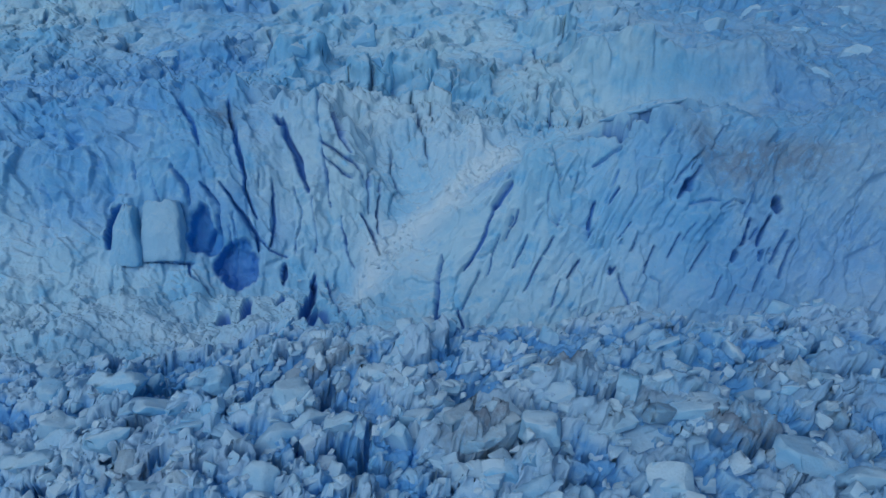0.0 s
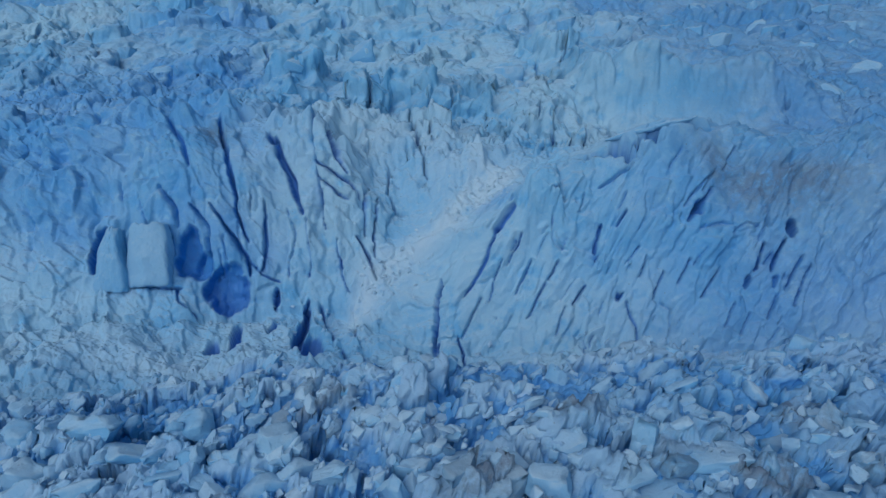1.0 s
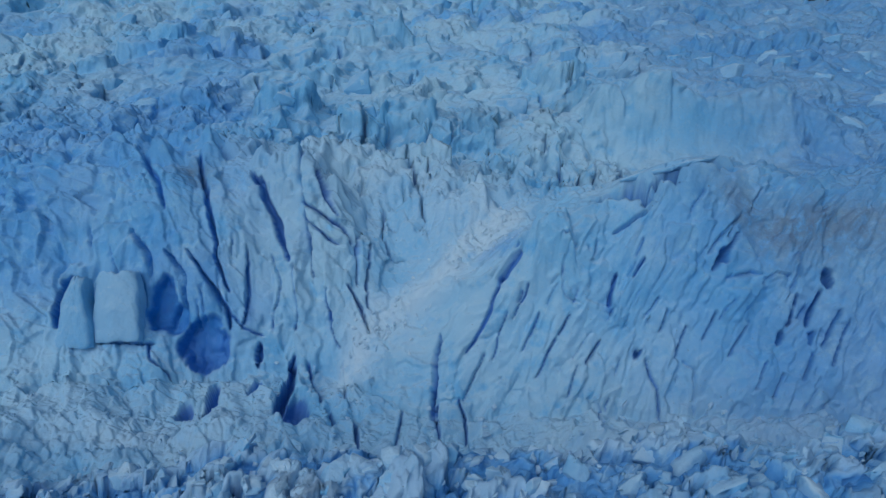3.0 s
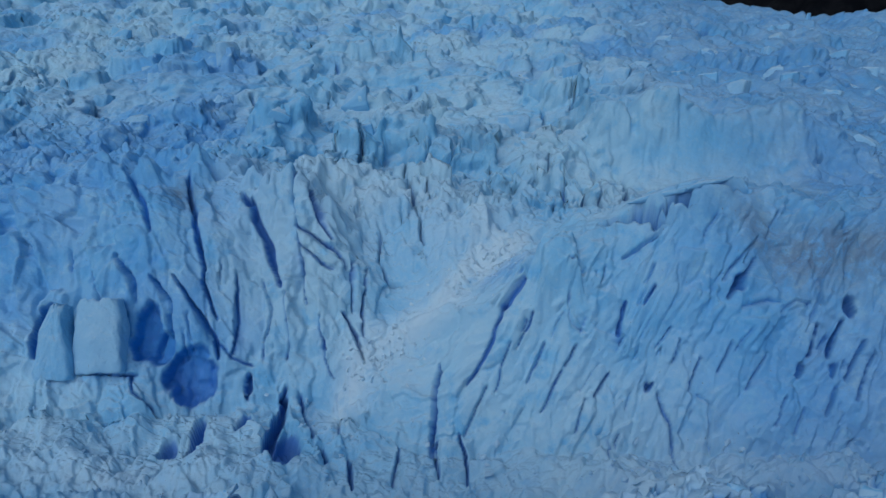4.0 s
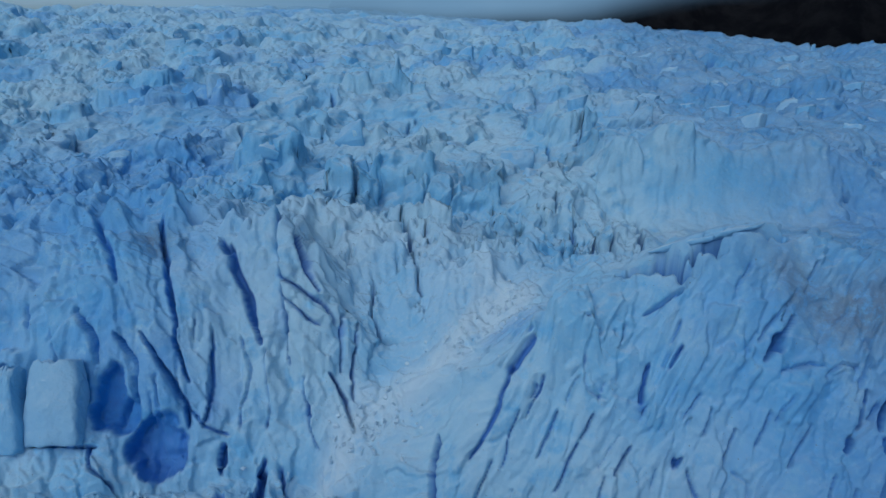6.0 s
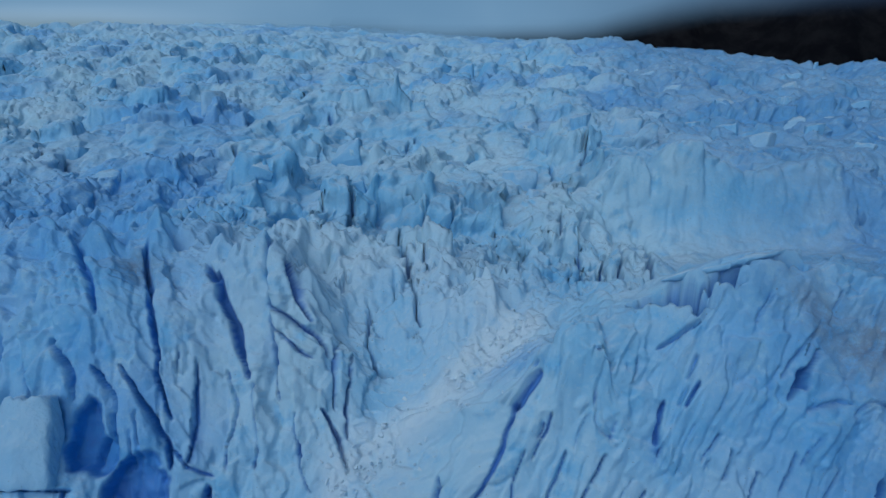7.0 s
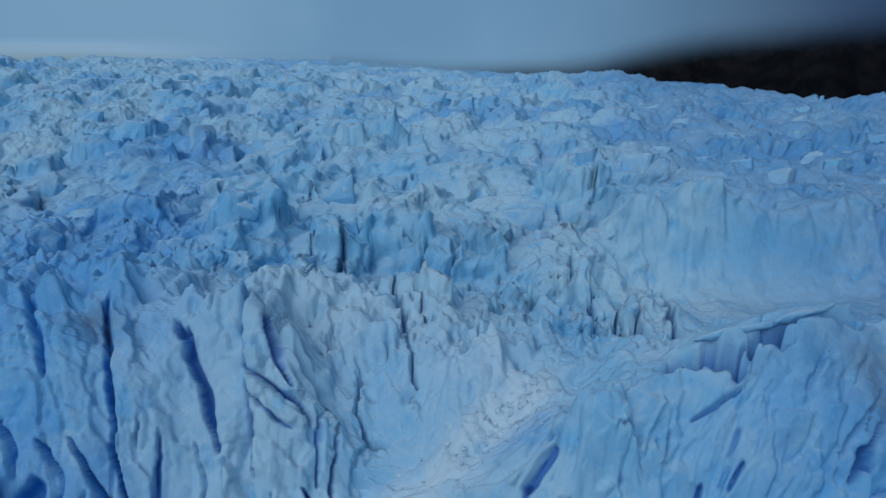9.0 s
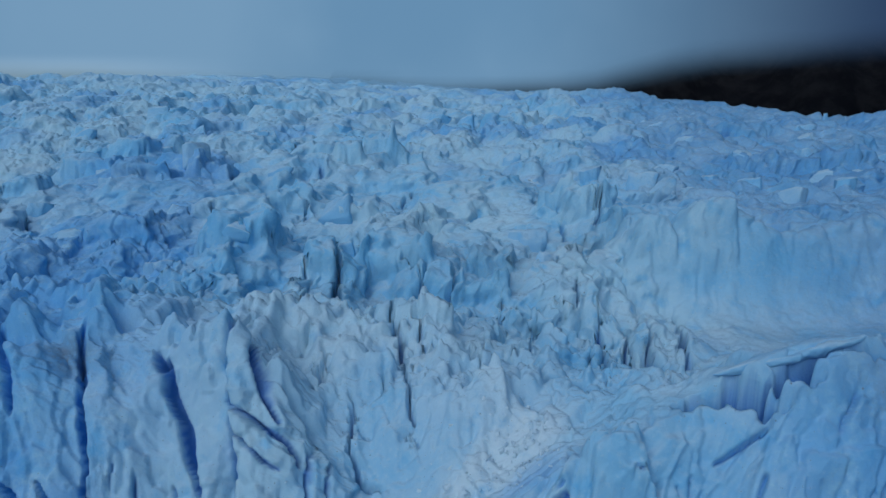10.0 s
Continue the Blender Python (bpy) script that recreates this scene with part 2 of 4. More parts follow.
# >>> cracks
def wall_features(u, w, push):
    split(u, w, push, [(-44.4, 81.6), (-41.9, 73.7), (-39.9, 63.8), (-37.9, 58.6)], 0.61, 4.4, -0.3)
    split(u, w, push, [(-34.7, 79.1), (-31.3, 72.9), (-29.1, 67.1), (-28.0, 63.8)], 0.96, 4.4, 0.25)
    split(u, w, push, [(-25.6, 79.8), (-24.7, 72.8), (-24.2, 66.1), (-23.6, 61.1)], 0.54, 4.4, -0.4)
    split(u, w, push, [(-23.2, 80.3), (-21.1, 75.8), (-19.2, 72.3)], 0.83, 3.9, 0.3)
    split(u, w, push, [(-24.6, 73.4), (-21.0, 71.4), (-17.5, 69.0), (-16.6, 66.9)], 0.45, 2.8, 0.35)
    split(u, w, push, [(-23.8, 70.2), (-20.4, 67.0), (-18.7, 66.3)], 0.29, 2.2, -0.3)
    split(u, w, push, [(-16.3, 58.0), (-14.0, 54.8), (-13.2, 50.9)], 0.45, 3.3, 0.25)
    split(u, w, push, [(-20.7, 57.1), (-20.1, 52.7), (-18.5, 48.7)], 0.26, 2.2, -0.4)
    split(u, w, push, [(-48.0, 63.7), (-45.2, 60.1), (-44.3, 55.4)], 0.32, 2.8, 0.3)
    split(u, w, push, [(-44.1, 63.5), (-40.3, 58.3), (-37.7, 54.3), (-37.0, 51.5)], 0.58, 3.9, 0.35)
    split(u, w, push, [(-15.4, 66.3), (-15.0, 60.3)], 0.19, 2.2, -0.3)
    split(u, w, push, [(-13.6, 64.3), (-13.0, 56.7)], 0.19, 2.2, 0.25)
    split(u, w, push, [(-26.8, 60.5), (-25.9, 53.0), (-26.1, 51.1)], 0.22, 2.2, -0.4)
    split(u, w, push, [(-36.6, 52.8), (-34.4, 51.0), (-32.0, 50.0)], 0.38, 2.2, 0.3)
    split(u, w, push, [(-34.8, 64.1), (-33.9, 56.7), (-34.6, 52.0)], 0.26, 1.4, 0.35)
    split(u, w, push, [(-30.7, 63.2), (-29.1, 59.4), (-29.7, 52.1)], 0.26, 1.4, -0.3)
    split(u, w, push, [(-55.5, 83.0), (-50.7, 77.2), (-49.4, 73.2)], 0.58, 2.2, 0.25)
    split(u, w, push, [(-59.3, 68.4), (-56.8, 61.7), (-55.9, 58.4)], 0.45, 2.2, -0.4)
    split(u, w, push, [(-54.0, 67.4), (-51.2, 63.7), (-50.5, 60.8)], 0.45, 2.2, 0.3)
    split(u, w, push, [(-0.9, 48.7), (-1.3, 44.2), (-1.4, 37.7)], 0.35, 3.9, 0.35)
    split(u, w, push, [(3.1, 38.7), (3.9, 34.2)], 0.45, 3.3, -0.3)
    split(u, w, push, [(-13.9, 36.7), (-12.6, 34.1)], 0.58, 3.3, 0.25)
    split(u, w, push, [(-0.7, 37.7), (-0.5, 34.8)], 0.26, 2.8, -0.4)
    split(u, w, push, [(-18.5, 38.7), (-17.5, 36.9)], 0.45, 2.8, 0.3)
    split(u, w, push, [(-22.8, 43.5), (-20.3, 40.6)], 0.26, 2.2, 0.35)
    split(u, w, push, [(-17.1, 44.3), (-15.7, 39.9)], 0.19, 1.7, -0.3)
    split(u, w, push, [(-6.8, 36.9), (-6.8, 34.3)], 0.19, 1.7, 0.25)
    split(u, w, push, [(-56.6, 48.6), (-53.0, 48.6), (-49.6, 48.3)], 0.32, 2.2, -0.4)
    split(u, w, push, [(-49.6, 47.6), (-49.0, 44.9), (-46.3, 43.1)], 0.38, 2.2, 0.3)
    split(u, w, push, [(-63.3, 49.0), (-61.8, 47.9)], 0.38, 2.2, 0.35)
    split(u, w, push, [(9.8, 59.2), (8.0, 53.8), (6.5, 51.0), (4.2, 47.0)], 0.51, 2.1, -0.18)
    split(u, w, push, [(33.2, 62.2), (31.5, 59.3)], 0.43, 2.1, 0.15)
    split(u, w, push, [(28.9, 59.6), (27.7, 54.6)], 0.52, 2.5, -0.24)
    split(u, w, push, [(49.2, 66.4), (46.7, 63.3), (44.2, 60.4)], 0.67, 3.2, 0.18)
    split(u, w, push, [(57.6, 56.0), (55.9, 51.5)], 0.52, 3.2, 0.21)
    split(u, w, push, [(60.9, 56.5), (58.5, 51.2)], 0.47, 3.2, -0.18)
    split(u, w, push, [(62.4, 60.2), (61.5, 58.2)], 0.59, 2.9, 0.15)
    split(u, w, push, [(35.8, 55.7), (33.4, 52.7)], 0.2, 1.4, -0.24)
    split(u, w, push, [(25.8, 48.5), (23.7, 45.2)], 0.24, 1.8, 0.18)
    split(u, w, push, [(39.9, 50.9), (37.7, 46.1)], 0.22, 1.8, 0.21)
    split(u, w, push, [(32.5, 47.2), (31.5, 45.8)], 0.32, 1.8, -0.18)
    split(u, w, push, [(32.9, 45.5), (34.6, 40.9), (34.9, 35.8)], 0.16, 1.4, 0.15)
    split(u, w, push, [(39.3, 45.5), (40.9, 44.1), (39.8, 37.3)], 0.16, 1.4, -0.24)
    split(u, w, push, [(48.7, 68.7), (45.1, 64.9), (43.9, 63.1)], 0.27, 1.8, 0.18)
    split(u, w, push, [(33.8, 70.2), (29.0, 66.9)], 0.2, 1.4, 0.21)
    split(u, w, push, [(14.3, 58.0), (12.1, 52.7)], 0.2, 1.4, -0.18)
    split(u, w, push, [(15.8, 53.1), (13.6, 47.4)], 0.2, 1.4, 0.15)
    split(u, w, push, [(10.8, 53.1), (8.5, 45.9)], 0.2, 1.4, -0.24)
    split(u, w, push, [(18.6, 48.9), (15.4, 42.6)], 0.2, 1.4, 0.18)
    split(u, w, push, [(21.3, 53.0), (19.2, 49.8)], 0.36, 1.4, 0.21)
    split(u, w, push, [(22.7, 54.9), (20.6, 56.4), (19.8, 59.8)], 0.2, 1.1, -0.18)
    split(u, w, push, [(44.4, 53.2), (42.4, 49.1)], 0.24, 1.4, 0.15)
    split(u, w, push, [(47.4, 55.6), (45.1, 52.2)], 0.2, 1.1, -0.24)
    split(u, w, push, [(49.2, 51.5), (46.1, 46.5)], 0.2, 1.4, 0.18)
    split(u, w, push, [(51.4, 45.1), (49.3, 41.2)], 0.2, 1.8, 0.21)
    split(u, w, push, [(62.9, 53.2), (60.7, 48.1)], 0.32, 2.1, -0.18)
    split(u, w, push, [(64.2, 51.5), (61.3, 45.0)], 0.32, 2.1, 0.15)
    split(u, w, push, [(59.1, 46.6), (56.9, 42.6)], 0.24, 1.8, -0.24)
    split(u, w, push, [(54.0, 43.3), (52.2, 40.3)], 0.2, 1.4, 0.18)
    split(u, w, push, [(56.8, 57.1), (58.6, 59.8), (58.8, 63.2)], 0.2, 1.4, 0.21)
    split(u, w, push, [(51.8, 58.0), (54.7, 59.8), (57.1, 59.4)], 0.27, 1.4, -0.18)
    split(u, w, push, [(46.3, 58.9), (50.0, 59.8), (52.4, 59.4)], 0.2, 1.1, 0.15)
    split(u, w, push, [(26.9, 39.1), (25.2, 35.9)], 0.2, 1.1, -0.24)
    split(u, w, push, [(22.2, 44.9), (20.1, 39.9)], 0.18, 1.1, 0.18)
    split(u, w, push, [(6.9, 46.3), (3.7, 39.8)], 0.18, 1.1, 0.21)
    cave(u, w, push, -40.9, 48.3, 4.4, 5.2, 4.2)
    cave(u, w, push, -48.2, 55.2, 2.6, 5.4, 3.6)
    cave(u, w, push, -45.6, 52.6, 2.4, 3.0, 2.4)
    cave(u, w, push, -64.4, 55.3, 2.2, 4.5, 5)
    cave(u, w, push, -37.6, 39.4, 1.3, 2.6, 4)
    cave(u, w, push, -26.0, 41.9, 1.2, 4.5, 4.5)
    cave(u, w, push, -23.4, 38.8, 2.0, 2.6, 4)
    cave(u, w, push, -31.4, 41.8, 1.2, 1.6, 3)
    cave(u, w, push, -31.9, 46.8, 0.7, 2.2, 3)
    split(u, w, push, [(54.0, 48.1), (54.8, 50.1)], 0.7, 2.4, 0.1)
    cave(u, w, push, 31.7, 46.5, 0.6, 0.7, 2)
    split(u, w, push, [(58.4, 48.1), (59.2, 50.0)], 0.7, 2.4, 0.1)
    cave(u, w, push, 62.4, 58.7, 1.1, 2.0, 3.5)
    cave(u, w, push, 46.3, 62.6, 1.0, 1.6, 3)
    cave(u, w, push, -41.3, 38.1, 1.4, 1.3, 2.5)
    split(u, w, push, [(13.0, 63.9), (11.6, 61.4), (9.5, 58.8)], 1.0, 1.6, 0.3)
    # short gouges: leaning on the sheared bluff, upright among the fins
    rng = np.random.RandomState(12)
    for k in range(70):
        gu, gw, up = rng.uniform(8, 90), rng.uniform(37, 72), 0.8 + 3.6 * rng.rand() ** 1.5
        split(u, w, push, [(gu, gw), (gu + up * rng.uniform(0.3, 0.8), gw + up)], rng.uniform(0.18, 0.34), rng.uniform(0.3, 1.1), rng.uniform(-0.3, 0.3))
    for k in range(10):
        gu, gw, up = rng.uniform(-95, -34), rng.uniform(42, 78), rng.uniform(2, 7)
        split(u, w, push, [(gu, gw), (gu - up * rng.uniform(-0.15, 0.3), gw + up)], rng.uniform(0.16, 0.28), rng.uniform(0.5, 1.8), rng.uniform(-0.3, 0.3))


def cut_features(x, y, z):
    # single large blocks of the icefall: place, half width, depth, height
    for cx, cy, half, deep, up in ((-40, 188, 7.3, 7.7, 6.9), (-83, 244, 7.9, 8.2, 5.8), (-43, 144, 8.3, 8.5, 2.7), (-45, 178, 7.2, 7.7, 3.8), (-23, 153, 6.3, 6.9, 1.9), (-20, 180, 6.4, 7.0, 5.1), (-8, 184, 8.0, 8.3, 4.8), (10, 185, 4.7, 5.6, 4.9), (-3, 178, 6.5, 7.1, 2.6), (8, 178, 4.6, 5.6, 3.3), (-4, 159, 6.3, 6.9, 3.7), (34, 212, 6.9, 7.4, 6.6), (27, 219, 3.6, 4.8, 3.5), (51, 186, 4.7, 5.7, 1.3), (52, 183, 5.0, 5.9, 2.2), (34, 198, 3.9, 5.0, 4.3), (-30, 273, 5.2, 6.1, 4.9), (-22, 284, 6.0, 6.7, 5.8)):
        tower(x, y, z, cx, cy, half, deep, up)
    for cx, cy, half, deep, up in ((-12, 283, 6.0, 6.7, 5.1), (-69, 255, 7.3, 7.7, 4.7), (-37, 224, 5.5, 6.3, 4.3), (-21, 211, 6.0, 6.7, 3.5), (98, 273, 5.7, 6.5, 4.8), (112, 273, 9.4, 9.4, 4.8), (-84, 196, 6.3, 6.9, 3.3), (-71, 202, 7.4, 7.8, 4.0), (56, 239, 7.3, 7.7, 3.3), (26, 268, 6.1, 6.8, 3.7), (131, 275, 8.6, 8.7, 5.0), (-2, 212, 3.7, 4.9, 3.0), (-108, 262, 10.0, 9.9, 4.1), (-112, 236, 6.1, 6.8, 3.7), (41, 184, 4.5, 5.5, 2.4), (-18, 138, 3.4, 4.6, 2.3), (-3, 142, 4.3, 5.4, 1.6), (-8, 144, 2.2, 3.7, 1.7)):
        tower(x, y, z, cx, cy, half, deep, up)
    for cx, cy, half, deep, up in ((4, 147, 4.0, 5.2, 1.6), (10, 141, 3.4, 4.7, 2.0), (17, 144, 4.0, 5.1, 2.3), (25, 173, 3.5, 4.7, 1.5), (17, 172, 5.2, 6.0, 1.7), (5, 136, 4.1, 5.2, 1.4), (-30, 137, 3.9, 5.0, 1.7)):
        tower(x, y, z, cx, cy, half, deep, up)
    tower(x, y, z, 18.5, 121.5, 3.2, 3.0, 4.0)
    # mounds and single blocks of the rubble ridge, and the fins' peaks
    rise(x, y, z, 3.8, 56.2, 4.5, 3, 3, 15)
    rise(x, y, z, 12.7, 64.0, 4, 2.4, 2, 15)
    rise(x, y, z, -39.3, 65.3, 3.5, 2, 2.2, 15)
    rise(x, y, z, 31.5, 56.5, 5.5, 2.2, 1.6, 15)
    rise(x, y, z, -7.8, 50.9, 4, 1.8, 2, 15)
    rise(x, y, z, 10.2, 56.9, 2.2, 1.3, 1.6, 15)
    rise(x, y, z, -3.4, 63.1, 3, 1.6, 1.5, 15)
    rise(x, y, z, 23.1, 64.5, 3, 1.5, 1.8, 15)
    rise(x, y, z, 39.7, 59.0, 5, 1.8, 1.5, 15)
    rise(x, y, z, -25.3, 70.8, 4, 1.6, 1.6, 15)
    rise(x, y, z, -48.1, 69.1, 5, 2, 1.5, 15)
    rise(x, y, z, 21.4, 52.3, 6, 2, 1.5, 15)
    for px, py, rx, ry, up in ((-43.5, 144, 3.2, 3, 3), (-34, 142, 2.6, 2.6, 2.5), (-26, 141, 2.8, 2.4, 2), (-19, 138.5, 2.5, 2, 2), (-52, 142, 4, 3, 2.5), (-62, 144, 5, 3, 2), (-11, 139, 3, 2, 1.5)):
        rise(x, y, z, px, py, rx, ry, up, 0, 0.2)
    rise(x, y, z, 41.2, 128.0, 9, 2.6, 2.4, 12, 0.4)
    # gaps between the blocks of the ridge
    crack(x, y, z, [(-15.9, 60.0), (-14.6, 56.0), (-13.2, 53.2)], 0.88, 5.6)
    crack(x, y, z, [(-7.8, 59.4), (-7.8, 56.5), (-7.7, 53.9)], 0.88, 5.6)
    crack(x, y, z, [(-5.5, 57.1), (-4.2, 60.3)], 1.25, 5.6)
    crack(x, y, z, [(-17.7, 56.2), (-15.0, 51.5)], 0.75, 5.6)
    crack(x, y, z, [(11.8, 52.6), (12.0, 48.6)], 0.62, 5.6)
    crack(x, y, z, [(7.7, 61.3), (7.3, 53.3)], 0.62, 4.9)
    crack(x, y, z, [(28.4, 51.9), (30.9, 53.8), (36.6, 56.0)], 0.88, 4.9)
    crack(x, y, z, [(38.2, 56.0), (42.6, 56.8)], 0.88, 4.9)
    crack(x, y, z, [(22.4, 55.6), (25.7, 53.8), (28.5, 53.8)], 0.62, 4.2)
    crack(x, y, z, [(-9.4, 54.9), (-10.9, 57.4)], 0.62, 4.2)
    crack(x, y, z, [(-37.7, 69.3), (-32.3, 64.5)], 0.75, 4.2)
    crack(x, y, z, [(8.8, 59.7), (12.2, 54.6)], 0.62, 4.9)
    hollow(x, y, z, -34.2, 66.6, 2.64, 1.08, 5.9)
    hollow(x, y, z, -41.7, 64.7, 1.32, 0.68, 4.5)
    hollow(x, y, z, -42.4, 54.8, 1.44, 0.81, 4.5)
    hollow(x, y, z, 16.9, 58.8, 1.80, 1.08, 5.9)
    hollow(x, y, z, -31.5, 54.4, 1.20, 1.08, 4.5)
    hollow(x, y, z, 44.0, 63.7, 2.64, 1.08, 5.2)
    hollow(x, y, z, 40.7, 53.6, 1.32, 0.81, 5.2)
    hollow(x, y, z, 19.6, 55.5, 1.20, 0.81, 4.5)
    hollow(x, y, z, 47.6, 63.7, 1.80, 0.94, 5.2)
    hollow(x, y, z, -37.1, 78.1, 1.44, 0.81, 4.5)
    hollow(x, y, z, -21.2, 55.8, 1.20, 0.81, 3.9)
    # the long crevasse behind the crest of the bluff
    crack(x, y, z, [(26.0, 130.0), (28.0, 130.2), (31.0, 129.7), (35.0, 128.0), (39.0, 128.5), (43.0, 129.4), (47.0, 129.7), (51.0, 131.4)], 2.1, 7)
    # leaning fingers of ice beside the smooth slab
    crack(x, y, z, [(28.2, 175), (26.6, 165), (24.5, 152)], 0.7, 6)
    crack(x, y, z, [(32.2, 172), (30.0, 161), (27.5, 150)], 0.75, 6)
    crack(x, y, z, [(35.4, 176), (34.6, 167), (31.5, 153)], 0.6, 5)
    crack(x, y, z, [(43.0, 180), (40.5, 167), (37.0, 153)], 1.0, 7)
    crack(x, y, z, [(-76.0, 187.1), (-75.0, 178.0)], 1.0, 7)
    crack(x, y, z, [(-60.0, 185.1), (-61.0, 176.0)], 1.0, 7)
    crack(x, y, z, [(120.0, 290.0), (117.0, 280.0)], 1.6, 7)
    # single crevasses of the icefall
    crack(x, y, z, [(-15.7, 147.2), (-16.1, 142.1)], 0.6, 5)
    crack(x, y, z, [(-11.6, 144.4), (-11.4, 138.8), (-9.9, 136.0), (-6.5, 135.2)], 0.45, 6.6)
    crack(x, y, z, [(-8.5, 165.4), (-5.8, 154.0), (-3.3, 136.9)], 0.52, 6.6)
    crack(x, y, z, [(-20.6, 188.4), (-18.9, 178.8), (-17.2, 169.9)], 0.9, 9.9)
    crack(x, y, z, [(-18.4, 178.8), (-12.9, 164.9)], 0.98, 9.9)
    crack(x, y, z, [(-24.0, 180.2), (-21.7, 159.9)], 0.52, 5.5)
    crack(x, y, z, [(-23.3, 177.1), (-19.5, 180.0)], 0.45, 5.5)
    crack(x, y, z, [(13.1, 208.6), (13.8, 194.0)], 0.45, 5.5)
    crack(x, y, z, [(19.2, 202.7), (20.6, 189.3)], 0.6, 6)
    crack(x, y, z, [(2.4, 184.2), (1.7, 173.5)], 0.6, 5.5)
    crack(x, y, z, [(-1.9, 211.6), (-2.8, 194.0)], 0.9, 6.6)
    crack(x, y, z, [(33.7, 165.8), (29.5, 139.7)], 0.52, 5.5)
    crack(x, y, z, [(11.4, 178.0), (10.9, 167.9)], 0.52, 5.5)
    crack(x, y, z, [(17.6, 175.5), (13.2, 156.3)], 0.45, 4.4)
    crack(x, y, z, [(90.8, 184.0), (90.9, 182.4)], 0.75, 6.6)
    crack(x, y, z, [(-3.6, 167.7), (-0.8, 164.6)], 0.68, 5.5)
    crack(x, y, z, [(-7.8, 172.9), (-8.1, 166.6)], 0.68, 5.5)
    crack(x, y, z, [(-111.4, 198.3), (-99.8, 182.1), (-98.9, 185.0)], 0.98, 6.6)
    crack(x, y, z, [(-54.2, 219.7), (-48.8, 196.2)], 1.2, 7.7)
    crack(x, y, z, [(-101.5, 224.6), (-97.4, 214.1)], 0.9, 5.5)
    crack(x, y, z, [(-112.4, 230.0), (-106.2, 219.2)], 0.9, 5.5)
    crack(x, y, z, [(60.8, 295.9), (56.6, 274.6)], 1.2, 6.6)
    crack(x, y, z, [(-62.8, 260.4), (-57.3, 249.4)], 1.35, 6.6)
    crack(x, y, z, [(26.4, 228.7), (31.4, 222.7)], 0.98, 6.6)
    crack(x, y, z, [(36.0, 225.8), (34.7, 201.3)], 0.9, 5.5)
    rng = np.random.RandomState(13)
    for k in range(150):
        gy = 150 + 230 * rng.rand() ** 1.6
        gx, up = rng.uniform(-0.62, 0.62) * gy, rng.uniform(3, 9)
        if not (36 < gx < 106 and gy < 208):
            crack(x, y, z, [(gx, gy), (gx + up * rng.uniform(-0.5, 0.4), gy + up)], rng.uniform(0.3, 0.7) * gy / 190, rng.uniform(3, 7))
    for k in range(60):
        gx, gy, up = rng.uniform(-32, 36), rng.uniform(136, 174), rng.uniform(2, 6)
        crack(x, y, z, [(gx, gy), (gx + up * rng.uniform(-0.6, 0.5), gy + up)], rng.uniform(0.18, 0.36), rng.uniform(1.5, 3.2))
    # gaps and pits among the rubble
    for k in range(50):
        gy = rng.uniform(44, 78)
        gx, run, turn = rng.uniform(-0.75, 0.75) * gy, rng.uniform(2.0, 6), rng.uniform(-0.2, 1.3)
        crack(x, y, z, [(gx, gy), (gx + run * math.cos(turn), gy + run * math.sin(turn))], rng.uniform(0.4, 0.9), rng.uniform(2.5, 5))
    for k in range(34):
        gy = rng.uniform(44, 76)
        hollow(x, y, z, rng.uniform(-0.75, 0.75) * gy, gy, rng.uniform(0.7, 1.9), rng.uniform(0.6, 1.0), rng.uniform(2.5, 4.5), rng.uniform(-20, 50))
# <<< cracks


def joint(edge, width):
    return 1 - smooth(edge, 0.2 * width, width)


def ridge_shape(x, y):
    """Broken plates and blocks, dipping to one side; towards the far end melted into low dirty steps."""
    wx, wy = x + 0.7 * fbm(x * 0.25, y * 0.25, 21, 4), y + 0.7 * fbm(x * 0.25, y * 0.25, 25, 4)
    soft = smooth(x, 10, 26)
    u, v = 0.96 * wx + 0.28 * wy, 0.96 * wy - 0.28 * wx
    a, ea = facets(u * 0.62, v * 1.15, 4.6, 113, 1.0, 0.05)
    b, eb = facets(u * 0.75, v * 1.2, 2.2, 116, 1.1, 0.05)
    c, ec = facets(wx, wy, 0.85, 117, 1.1)
    e, ee = facets(wx * 0.42, wy * 1.25, 3.0, 118, 0.7)
    return (0.35 * blocks(wx + 0.5 * wy, wy * 1.5, 8.5, 101, 1.7, 0.6) + (1 - 0.75 * soft) * (0.9 * a + 0.5 * b) + 0.14 * c + 0.85 * soft * e + 0.25 * soft * b
            + 0.40 * blocks(wx, wy * 1.3, 2.2, 112, 1.6, 0.9) - 1.3 * joint(ea, 0.09) * (1 - 0.4 * soft) - 0.5 * joint(eb, 0.10) * (1 - 0.7 * soft) - 1.2 * soft * joint(ee, 0.08)
            + 0.8 * fbm(x * 0.16, y * 0.24, 27, 3) + 0.06 * fbm(x * 1.6, y * 1.6, 28, 3))


